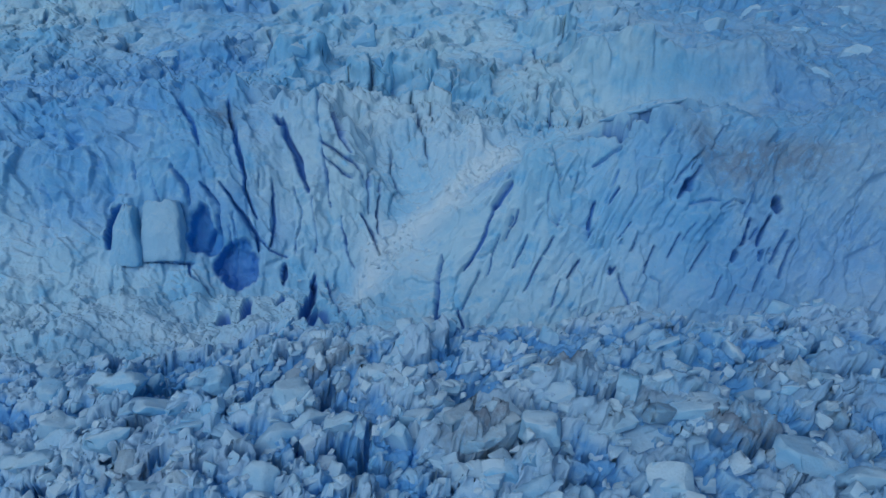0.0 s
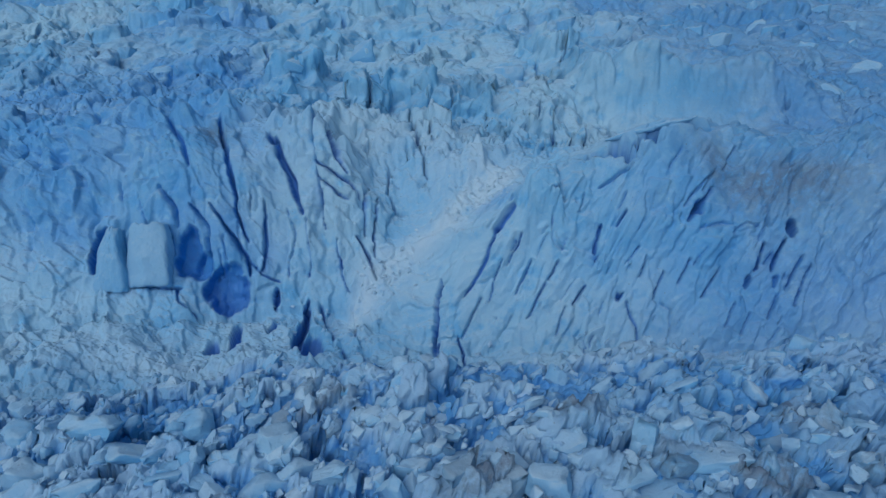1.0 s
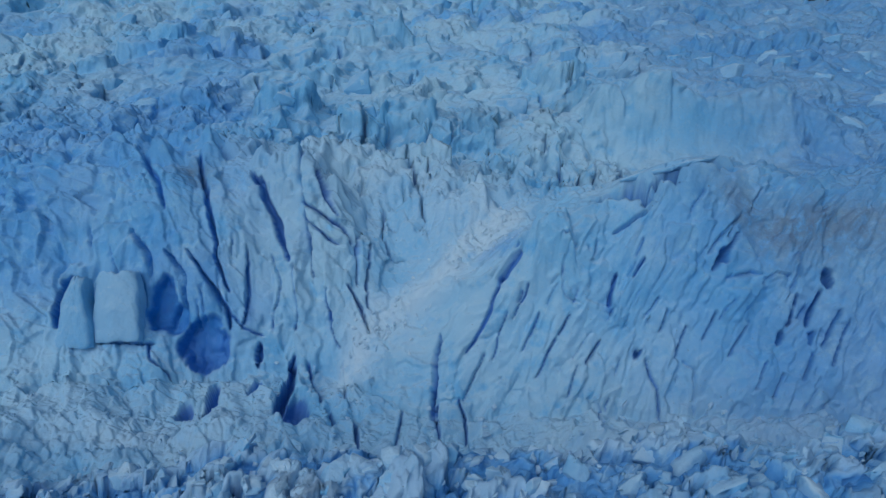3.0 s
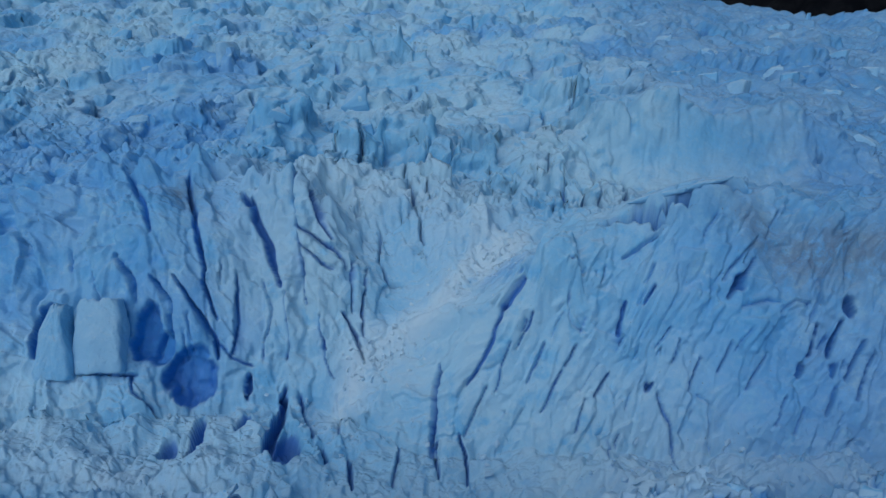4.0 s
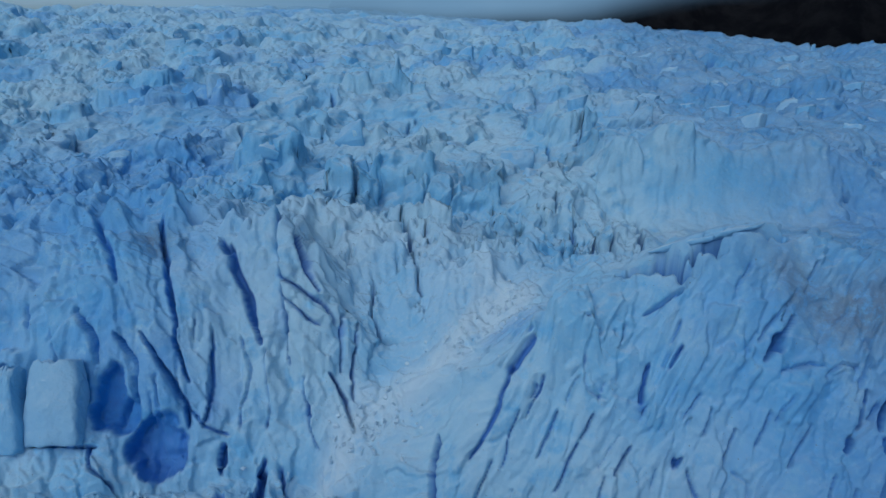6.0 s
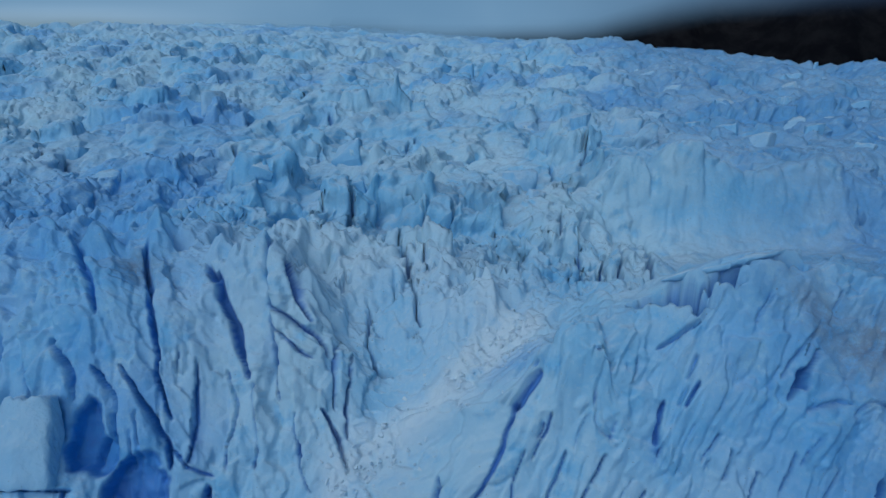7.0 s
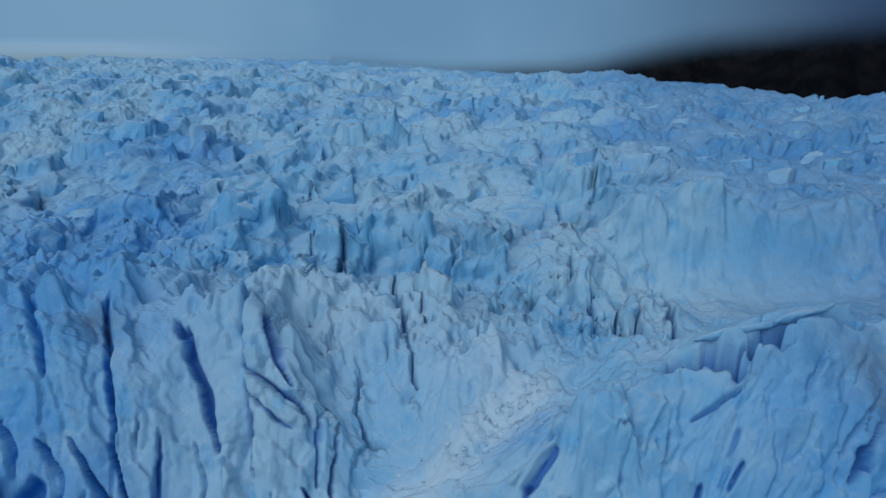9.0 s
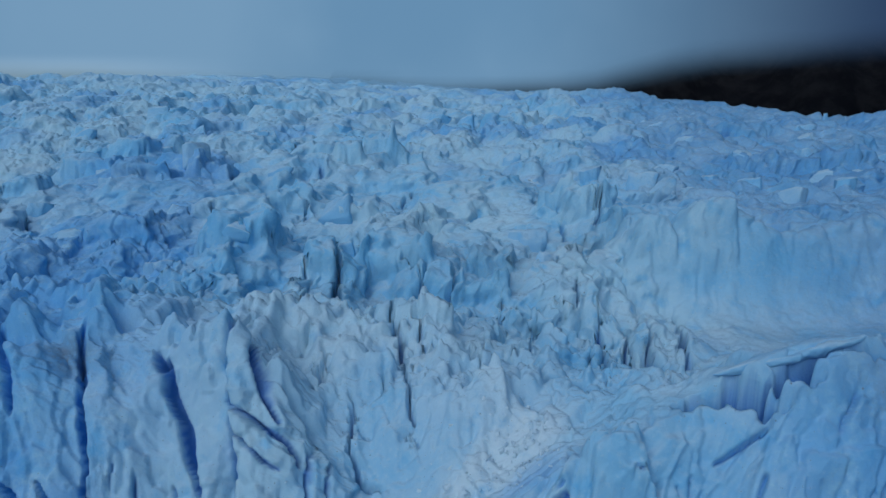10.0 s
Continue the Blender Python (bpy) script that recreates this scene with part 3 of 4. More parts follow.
def wall_shape(x, w):
    """Slabs and shallow flutes of the face, leaning as the ice has sheared; metres out of the face."""
    lean = smooth(x, -5, 12)
    u = x - lean * 0.45 * (w - 36) + (1 - lean) * 0.14 * (w - 36) + 1.2 * fbm(x * 0.10, w * 0.10, 31, 3)
    v = w + 1.5 * vnoise(x * 0.15, w * 0.15, 32)
    flute = fbm(u * 0.20, w * 0.045, 33, 4)
    a, ea = facets(u, v * 0.42, 4.6, 145, 0.8)
    b, eb = facets(u, v * 0.55, 2.0, 146, 0.9)
    broken = smooth(fbm(x * 0.05, w * 0.09, 35, 3), -0.1, 0.7)
    c, ec = facets(u + 0.6 * vnoise(x * 0.5, w * 0.3, 38), v * 0.28, 3.3, 147, 0.8)
    d, ed = facets(u, v * 0.6, 1.2, 148, 0.9)
    jointed = smooth(fbm(x * 0.06 + 3, w * 0.07, 39, 2), -0.2, 0.5)
    rugged = smooth(x, 46, 58) * smooth(w, 58, 72) + 0.9 * smooth(-x, 46, 56) * smooth(w, 62, 80) + 0.5 * smooth(-x, 64, 74)
    return (0.10 * blocks(u, v * 0.42, 8, 131, 1.4, 0.6) + (0.32 + 0.25 * broken + 0.5 * rugged) * a + (0.08 + 0.16 * broken + 0.3 * rugged) * b
            + 0.40 * c + 0.11 * d - 0.22 * jointed * joint(ec, 0.07) + 0.17 * flute
            + 0.9 * fbm(x * 0.08, w * 0.08, 41, 3) + 0.05 * fbm(x * 0.8, w * 0.8, 42, 3))


def icefall_shape(x, y):
    """Seracs: blocks with level tops that stand in steps up the slope, split again and again."""
    grow = 1 + 0.4 * smooth(y, 200, 420)
    wx, wy = x + 2.2 * fbm(x * 0.08, y * 0.08, 43, 4), y + 2.6 * fbm(x * 0.08, y * 0.08, 47, 4)
    jx, jy = wx + 0.5 * vnoise(x * 0.6, y * 0.6, 44), wy + 0.6 * vnoise(x * 0.6, y * 0.6, 45)
    a, ea = facets(jx, jy * 0.85, 15, 151, 0.45, 0.24)
    b, eb = facets(jx + 5, jy * 0.8, 7.5, 161, 0.6, 0.22)
    c, ec = facets(jx, jy * 0.8, 3.2, 171, 0.8, 0.15)
    e, ee = facets(wx, wy * 0.8, 1.5, 192, 0.9)
    rough = smooth(fbm(x * 0.03, y * 0.03, 57, 2), -0.5, 0.4)
    return (2.6 * grow * a + 1.35 * b + (0.20 + 0.26 * rough) * c + 0.06 * e + 0.28 * blocks(wx, wy, 13, 155, 1.5, 0.5) + 0.6 * fbm(x * 0.10, y * 0.10, 51, 2)
            - 1.4 * joint(eb, 0.07) * rough - (0.3 + 0.5 * rough) * joint(ec, 0.09)) * (1 - 0.4 * smooth(y, 420, 560))


def ledge_shape(x, y):
    """Lumpy steps between the wall's brow and the icefall."""
    wx, wy = x + 1.0 * fbm(x * 0.2, y * 0.2, 73, 3), y + 1.0 * fbm(x * 0.2, y * 0.2, 77, 3)
    a, ea = facets(wx, wy * 0.8, 6.0, 181, 0.7, 0.2)
    b, eb = facets(wx, wy * 0.8, 2.4, 182, 0.8)
    d, ed = facets(wx + 0.15 * wy, wy * 0.45, 3.0, 184, 0.7)
    return 1.25 * a + 0.5 * b + 0.35 * d - 0.6 * joint(ed, 0.09) + 0.25 * blocks(wx, wy, 7, 183, 1.5, 0.6)


def surface(x, y):
    """The glacier's points: its large form, pushed out square to the face on the wall and upwards elsewhere."""
    form = large_form(x, y)
    z = form.copy()
    on_ridge = 1 - smooth(y, 84, 98)
    brow = np.maximum(soft_interp(x, FOOT_X, BROW_Y, 3), 128)
    icefall = smooth(y, brow + 4, brow + 36)
    wall = (1 - on_ridge) * (1 - smooth(y, brow, brow + 14))
    calm = 1 - 0.88 * np.exp(-((x - 66) / 27) ** 4 - ((y - 173) / 17) ** 4)
    k = on_ridge > 0
    z[k] += (on_ridge * (0.12 + 0.88 * smooth(y, 33, 40)))[k] * ridge_shape(x[k], y[k])
    foot = soft_interp(x, FOOT_X, FOOT_Y, 3)
    apron = smooth(y, 90, 97) * (1 - smooth(y, foot, foot + 4))
    k = apron > 0
    z[k] += apron[k] * (0.55 * ledge_shape(x[k], y[k] * 0.8) + 0.25 * blocks(x[k], y[k] * 1.2, 4.5, 187, 1.2, 0.7))
    ledge = smooth(y, brow, brow + 12) * (1 - smooth(y, 165, 195)) * calm * (1.1 + 0.3 * smooth(-x, 22, 40))
    crest = 1 - 0.85 * np.exp(-((x - 40) / 13) ** 4 - ((y - 129.5) / 4.5) ** 4)
    ledge, wall = ledge * crest, wall * crest
    k = ledge > 0
    z[k] += ledge[k] * ledge_shape(x[k], y[k])
    k = icefall > 0
    z[k] += icefall[k] * calm[k] * icefall_shape(x[k], y[k])
    push, cuts = np.zeros_like(x), np.zeros_like(x)
    k = wall > 0
    px, py, pz = x[k], y[k], form[k]
    w = 0.9 * pz + 0.45 * py
    out = wall_shape(px, 36 + 2.2 * (py - 110))
    cut = np.zeros_like(px)
    wall_features(px, w, cut)
    push[k], cuts[k] = wall[k] * out, np.where(wall[k] > 0, (wall / crest)[k], 0) * cut
    nx, ny = np.zeros_like(x), np.zeros_like(x)
    nx[k] = -(large_form(px + 1.5, py) - large_form(px - 1.5, py)) / 3.0
    ny[k] = -(large_form(px, py + 1.5) - large_form(px, py - 1.5)) / 3.0
    size = np.sqrt(nx * nx + ny * ny + 1)
    return x, y, z, push, cuts, nx / size, ny / size, 1 / size
# <<< terrain


# ---- materials ----
def link(tree, a, b):
    tree.links.new(a, b)


def node(tree, kind, **values):
    n = tree.nodes.new(kind)
    for key, value in values.items():
        n.inputs[key].default_value = value
    return n


def mix(tree, fac, a, b):
    m = tree.nodes.new("ShaderNodeMix")
    m.data_type = "RGBA"
    for socket, value in ((m.inputs["Factor"], fac), (m.inputs["A"], a), (m.inputs["B"], b)):
        if isinstance(value, (tuple, float, int)):
            socket.default_value = value
        else:
            tree.links.new(value, socket)
    return m.outputs["Result"]


def ramp(tree, value, lo, hi):
    r = node(tree, "ShaderNodeMapRange", **{"From Min": lo, "From Max": hi})
    r.interpolation_type = "SMOOTHSTEP"
    tree.links.new(value, r.inputs["Value"])
    return r.outputs["Result"]


def noise_at(tree, where, scale, detail=4.0, rough=0.55):
    n = node(tree, "ShaderNodeTexNoise", Scale=scale, Detail=detail, Roughness=rough)
    tree.links.new(where, n.inputs["Vector"])
    return n.outputs["Fac"]


# the fourth tone is crevasse blue with shade mixed in
PALE, BLUE, DEEP, OLD_SHADE = (0.45, 0.66, 0.79, 1), (0.23, 0.52, 0.78, 1), (0.10, 0.34, 0.73, 1), (0.11, 0.25, 0.60, 1)
DIRT, SNOW = (0.16, 0.18, 0.225, 1), (0.61, 0.75, 0.84, 1)


def ice_material(name, loose="", relief=0.30):
    m = bpy.data.materials.new(name)
    m.use_nodes = True
    t = m.node_tree
    p = t.nodes["Principled BSDF"]
    geo = t.nodes.new("ShaderNodeNewGeometry")
    where = geo.outputs["Position"]
    broad, mid, fine = noise_at(t, where, 0.035, 3), noise_at(t, where, 0.22, 4), noise_at(t, where, 1.6, 5, 0.65)
    color = mix(t, ramp(t, broad, 0.35, 0.68), PALE, BLUE)
    color = mix(t, ramp(t, mid, 0.52, 0.75), color, BLUE)
    color = mix(t, ramp(t, fine, 0.48, 1.05), color, SNOW)
    if loose:
        chance = t.nodes.new("ShaderNodeObjectInfo").outputs["Random"] if loose == "object" else geo.outputs["Random Per Island"]
        color = mix(t, ramp(t, chance, 0.45, 1.25), color, SNOW if loose == "island" else PALE)
        color = mix(t, ramp(t, chance, 0.30, -0.15), color, BLUE)
        color = mix(t, 0.2, color, DEEP)
    # whiter where faces turn upwards, more so on loose blocks, broken up by noise
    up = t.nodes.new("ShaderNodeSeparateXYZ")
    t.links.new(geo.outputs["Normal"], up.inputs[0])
    upward_white = t.nodes.new("ShaderNodeMath")
    upward_white.operation = "MULTIPLY"
    t.links.new(ramp(t, up.outputs["Z"], 0.30, 0.95 if loose else 1.35), upward_white.inputs[0])
    t.links.new(ramp(t, noise_at(t, where, 0.16, 5, 0.6), 0.20, 0.80), upward_white.inputs[1])
    color = mix(t, upward_white.outputs[0], color, SNOW)
    # crevasse tone: bluer old ice with the shade of the cracks put in
    old_shade = t.nodes.new("ShaderNodeAttribute")
    old_shade.attribute_name = "open"
    color = mix(t, old_shade.outputs["Fac"], color, OLD_SHADE)
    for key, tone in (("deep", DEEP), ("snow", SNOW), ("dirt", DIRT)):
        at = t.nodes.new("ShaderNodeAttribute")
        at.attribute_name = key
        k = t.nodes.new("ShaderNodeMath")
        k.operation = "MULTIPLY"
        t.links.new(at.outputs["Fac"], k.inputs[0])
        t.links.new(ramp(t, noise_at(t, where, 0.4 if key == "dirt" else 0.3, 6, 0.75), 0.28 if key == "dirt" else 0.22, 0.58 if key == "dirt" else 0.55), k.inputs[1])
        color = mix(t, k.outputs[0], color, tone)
    # chipped surface
    drift = node(t, "ShaderNodeTexNoise", Scale=0.25, Detail=3.0)
    t.links.new(where, drift.inputs["Vector"])
    bent = t.nodes.new("ShaderNodeVectorMath")
    bent.operation = "MULTIPLY_ADD"
    bent.inputs[1].default_value = (3.0, 3.0, 3.0)
    t.links.new(drift.outputs["Color"], bent.inputs[0])
    t.links.new(where, bent.inputs[2])
    # grit specks
    speck = noise_at(t, where, 3.2, 2, 0.5)
    color = mix(t, ramp(t, speck, 0.71, 0.80), color, DIRT)
    t.links.new(color, p.inputs["Base Color"])
    rough = node(t, "ShaderNodeMapRange", **{"To Min": 0.42, "To Max": 0.75})
    t.links.new(mid, rough.inputs["Value"])
    t.links.new(rough.outputs["Result"], p.inputs["Roughness"])
    p.inputs["Specular IOR Level"].default_value = 0.25
    bump1 = node(t, "ShaderNodeBump", Strength=relief, Distance=0.5)
    t.links.new(noise_at(t, where, 0.9, 6, 0.6), bump1.inputs["Height"])
    bump2 = node(t, "ShaderNodeBump", Strength=0.35, Distance=0.12)
    t.links.new(noise_at(t, where, 5.0, 4, 0.6), bump2.inputs["Height"])
    t.links.new(bump1.outputs["Normal"], bump2.inputs["Normal"])
    chip = node(t, "ShaderNodeTexVoronoi", Scale=0.75)
    t.links.new(bent.outputs[0], chip.inputs["Vector"])
    bump3 = node(t, "ShaderNodeBump", Strength=0.3, Distance=0.3)
    t.links.new(chip.outputs["Distance"], bump3.inputs["Height"])
    t.links.new(bump2.outputs["Normal"], bump3.inputs["Normal"])
    t.links.new(bump3.outputs["Normal"], p.inputs["Normal"])
    return m


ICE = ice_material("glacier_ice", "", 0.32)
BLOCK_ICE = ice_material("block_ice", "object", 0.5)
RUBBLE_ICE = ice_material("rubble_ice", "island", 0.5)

rock = bpy.data.materials.new("dark_mountain_rock")
rock.use_nodes = True
rt = rock.node_tree
rgeo = rt.nodes.new("ShaderNodeNewGeometry")
rcol = mix(rt, ramp(rt, noise_at(rt, rgeo.outputs["Position"], 0.02, 6, 0.6), 0.4, 0.65), (0.006, 0.006, 0.008, 1), (0.017, 0.016, 0.017, 1))
rt.links.new(rcol, rt.nodes["Principled BSDF"].inputs["Base Color"])
rt.nodes["Principled BSDF"].inputs["Roughness"].default_value = 0.95
rt.nodes["Principled BSDF"].inputs["Specular IOR Level"].default_value = 0.1

# a sheet that glows by itself: sky brightness and mist painted into its colour
cloud = bpy.data.materials.new("low_cloud_glow")
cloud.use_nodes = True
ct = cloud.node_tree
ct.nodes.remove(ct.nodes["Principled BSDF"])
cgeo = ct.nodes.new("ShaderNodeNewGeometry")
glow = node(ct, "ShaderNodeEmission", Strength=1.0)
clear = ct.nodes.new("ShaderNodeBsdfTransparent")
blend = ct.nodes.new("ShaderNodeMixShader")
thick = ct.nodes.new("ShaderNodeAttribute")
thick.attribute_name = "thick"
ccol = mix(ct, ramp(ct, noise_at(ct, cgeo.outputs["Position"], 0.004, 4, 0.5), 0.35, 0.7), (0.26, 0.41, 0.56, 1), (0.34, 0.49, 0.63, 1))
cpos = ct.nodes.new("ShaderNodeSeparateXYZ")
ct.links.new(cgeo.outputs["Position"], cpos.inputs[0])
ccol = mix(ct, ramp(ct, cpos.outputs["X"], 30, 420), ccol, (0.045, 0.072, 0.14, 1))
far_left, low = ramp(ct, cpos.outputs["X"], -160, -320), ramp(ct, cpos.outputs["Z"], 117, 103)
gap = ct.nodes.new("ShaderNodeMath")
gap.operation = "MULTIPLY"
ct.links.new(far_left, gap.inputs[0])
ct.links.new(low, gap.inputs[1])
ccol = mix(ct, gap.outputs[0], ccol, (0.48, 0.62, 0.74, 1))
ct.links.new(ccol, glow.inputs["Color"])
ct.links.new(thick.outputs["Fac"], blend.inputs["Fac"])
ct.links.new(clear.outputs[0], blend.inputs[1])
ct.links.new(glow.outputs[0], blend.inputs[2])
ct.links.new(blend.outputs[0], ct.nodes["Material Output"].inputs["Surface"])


# ---- meshes ----
def mesh_from(name, verts, faces, material, attributes=None, flat=False):
    me = bpy.data.meshes.new(name)
    verts, faces = np.asarray(verts, dtype=np.float32), np.asarray(faces, dtype=np.int32)
    n = faces.shape[1]
    me.vertices.add(len(verts))
    me.vertices.foreach_set("co", verts.ravel())
    me.loops.add(faces.size)
    me.loops.foreach_set("vertex_index", faces.ravel())
    me.polygons.add(len(faces))
    me.polygons.foreach_set("loop_start", np.arange(0, faces.size, n, dtype=np.int32))
    me.polygons.foreach_set("use_smooth", np.full(len(faces), not flat))
    for key, values in (attributes or {}).items():
        me.attributes.new(key, "FLOAT", "POINT").data.foreach_set("value", np.asarray(values, dtype=np.float32).ravel())
    me.update(calc_edges=True)
    me.validate()
    me.materials.append(material)
    return me


def grid_faces(rows, cols):
    i = np.arange(rows * cols).reshape(rows, cols)
    return np.stack([i[:-1, :-1], i[:-1, 1:], i[1:, 1:], i[1:, :-1]], axis=-1).reshape(-1, 4)


def patch(x, y, cx, cy, rx, ry):
    return np.exp(-(((x - cx) / rx) ** 2 + ((y - cy) / ry) ** 2))


# >>> stains
def stains(x, y, z):
    """Where the ice is dirty, snow-covered, deep blue, or dimmed towards the right."""
    dirt = 0.06 * (1 - smooth(y, 78, 86)) * smooth(fbm(x * 0.06, y * 0.06, 81, 3), -0.1, 0.8)
    for cx, cy, rx, ry, k in ((-15, 69, 7, 3, 0.7), (3.8, 56, 4, 3.5, 1.0), (13, 65.5, 3, 2, 0.9), (30.6, 55.5, 5, 2.5, 0.9), (38.2, 65, 3.5, 2, 1.0), (-32, 54, 5, 3, 0.8),
                              (57.4, 124, 7, 2.5, 0.55), (49, 126, 4, 2, 0.35), (68, 122.5, 7, 2.5, 0.4), (-45.6, 138.5, 3, 2, 0.7), (20, 57, 4, 2, 0.5), (42, 56, 5, 3, 0.5),
                              (8, 190, 12, 6, 0.35), (28, 200, 12, 6, 0.35), (-12, 178, 6, 5, 0.3)):
        dirt = dirt + k * patch(x, y, cx, cy, rx, ry)
    d, along = segment_distance(x, y, [(12, 135), (2, 129.5), (-10.8, 126.5), (-16, 120)])
    snow = 1.0 * np.exp(-(d / 3.2) ** 2) + 0.5 * patch(x, y, 6, 140, 10, 8) + 0.5 * patch(x, y, -45, 104, 30, 6) + 0.5 * patch(x, y, 45, 104, 35, 6) + 0.5 * (1 - smooth(y, 84, 92)) * (1 - 0.65 * smooth(x, 5, 25) * (1 - smooth(y, 66, 76))) + 0.4 * patch(x, y, -10, 150, 20, 14)
    dirt = dirt + 0.16 * (1 - smooth(y, 66, 78)) * smooth(x, 5, 25)
    deep = 0.5 * (1 - smooth(y, 80, 88)) * (1 - 0.4 * smooth(x, 8, 24)) + 0.45 * smooth(fbm(x * 0.03, y * 0.03, 85, 3), 0.1, 0.8) * smooth(y, 140, 170)
    # dimmer right side: its fall-off of light put into the blue and grey tones
    deep = deep + 0.46 * smooth(x - 0.12 * y, 3, 62)
    dirt = dirt + 0.20 * smooth(x - 0.12 * y, 10, 60) * smooth(y, 96, 120)
    for cx, cy, rx, ry, k in ((-62, 190, 26, 28, 0.25), (-44, 140, 18, 13, 0.42), (44, 123, 20, 7, 0.35), (-88, 262, 18, 22, 0.9), (-78, 146, 24, 20, 0.75), (-72, 128, 8, 5, 0.5), (-8.8, 60, 4, 3, 0.9), (-95, 195, 30, 32, 0.4),
                              (62, 112, 22, 4, 0.35), (10, 128, 4, 3, 0.6), (-42, 125, 7, 4, 0.6), (-26, 56, 6, 4, 0.6), (-50, 126, 5, 4, 0.7)):
        deep = deep + k * patch(x, y, cx, cy, rx, ry)
    return {"dirt": np.clip(dirt, 0, 0.8), "snow": np.clip(snow, 0, 1), "deep": np.clip(deep - 0.25 * patch(x, y, 60, 176, 26, 16), 0, 0.65)}
# <<< stains


# ---- the glacier: one sheet that fans out to the skyline ----
ROWS_Y = np.concatenate([np.arange(-80, 40, 3.0), np.arange(40, 104, 0.25), np.arange(104, 148, 0.125), np.arange(148, 250, 0.36),
                         np.arange(250, 430, 0.9), np.arange(430, 860, 2.6), np.geomspace(862, 3000, 40)])
FAN = np.concatenate([-np.geomspace(3.2, 1.02, 26), np.linspace(-1, 1, 781), np.geomspace(1.02, 3.2, 26)])
reach = 9 + 0.68 * np.maximum(ROWS_Y, 45)
GX, GY = FAN[None, :] * reach[:, None], np.repeat(ROWS_Y[:, None], len(FAN), axis=1)
_, _, GZ, PUSH, CUTS, NX, NY, NZ = [v.reshape(GX.shape) for v in surface(GX.ravel(), GY.ravel())]
melt = 0.05 + 0.01 * smooth(ROWS_Y, 90, 104)[:, None] - 0.02 * smooth(ROWS_Y, 150, 165)[:, None]
for field in (GZ, GZ, PUSH):  # melt rounds the edges
    field[:, 1:-1] = melt * field[:, :-2] + (1 - 2 * melt) * field[:, 1:-1] + melt * field[:, 2:]
    field[1:-1] = melt[1:-1] * field[:-2] + (1 - 2 * melt[1:-1]) * field[1:-1] + melt[1:-1] * field[2:]
flat_x, flat_y, flat_z = GX.ravel(), GY.ravel(), GZ.ravel()
before = flat_z.copy()
cut_features(flat_x, flat_y, flat_z)
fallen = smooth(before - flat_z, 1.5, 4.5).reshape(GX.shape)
fallen[1:-1] = np.maximum(fallen[1:-1], 0.9 * patch(GX[1:-1], GY[1:-1], 44, 127, 16, 8) * np.maximum(fallen[:-2], fallen[2:]))  # the crest crevasse's walls too, to darken them by colour
OPEN = np.maximum(fallen.ravel(), smooth(-CUTS.ravel(), 0.3, 1.4)).reshape(GX.shape)  # bluer old ice in the crevasses, their shade painted in with it
flat_z += (0.05 + 0.08 * smooth(-flat_y, -100, -90) + 0.06 * smooth(flat_y, 150, 180)) * fbm(flat_x * 0.9, flat_y * 0.9 + flat_z * 0.4, 55, 3)
GZ = flat_z.reshape(GX.shape) + NZ * (PUSH + CUTS)
MX, MY = GX + NX * (PUSH + CUTS), GY + NY * (PUSH + CUTS)
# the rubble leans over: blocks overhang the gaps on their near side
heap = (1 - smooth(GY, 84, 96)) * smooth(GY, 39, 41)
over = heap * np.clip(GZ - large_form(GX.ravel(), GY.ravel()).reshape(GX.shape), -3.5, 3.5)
GAP_SHADE = heap * smooth(-over + 0.5 * fbm(GX * 0.3, GY * 0.3, 93, 3), 0.0, 1.3)  # bluer broken ice low between the blocks, with the gaps' shade painted in
MX = MX + 0.18 * over + 0.25 * heap * fbm(GX * 0.8, GY * 0.8, 96, 3)
# the icefall's towers lean downhill
lean = smooth(GY, 150, 175) * (1 - smooth(GY, 420, 520)) * np.clip(GZ - large_form(GX.ravel(), GY.ravel()).reshape(GX.shape), -5, 5)
CALM = 1 - 0.9 * np.exp(-((GX - 66) / 28) ** 4 - ((GY - 173) / 16) ** 4)
MX = MX + 0.10 * lean + 0.7 * CALM * smooth(GY, 150, 175) * (1 - smooth(GY, 420, 520)) * fbm(GY * 0.35, GZ * 0.45, 98, 3)
MY = MY - 0.20 * lean + 1.0 * CALM * smooth(GY, 140, 165) * (1 - smooth(GY, 420, 520)) * fbm(GX * 0.35, GZ * 0.45, 99, 3)
MY = MY - 0.26 * over + 0.25 * heap * fbm(GX * 0.8, GY * 0.8, 97, 3) + 0.55 * heap * fbm(GX * 0.7, GZ * 0.9, 94, 3)


def sheet(name, lo, hi, label, category):
    i0, i1 = np.searchsorted(ROWS_Y, lo), min(np.searchsorted(ROWS_Y, hi) + 1, len(ROWS_Y))
    x, y, z = GX[i0:i1], GY[i0:i1], GZ[i0:i1]
    verts = np.stack([MX[i0:i1].ravel(), MY[i0:i1].ravel(), z.ravel()], axis=-1)
    tones = stains(x.ravel(), y.ravel(), z.ravel())
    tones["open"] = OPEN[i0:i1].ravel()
    gap_shade = GAP_SHADE[i0:i1].ravel()
    # the gaps' shade goes into the tones: more blue, less white and dirt
    tones["deep"] = np.maximum(tones["deep"], 0.85 * gap_shade)
    tones["snow"] = tones["snow"] * (1 - 0.9 * gap_shade)
    tones["dirt"] = tones["dirt"] * (1 - 0.7 * gap_shade)
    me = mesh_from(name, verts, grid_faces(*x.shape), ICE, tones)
    return tagged(new(name, me), label, category, kind="structure")


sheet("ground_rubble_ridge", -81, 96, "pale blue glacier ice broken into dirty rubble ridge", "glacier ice")
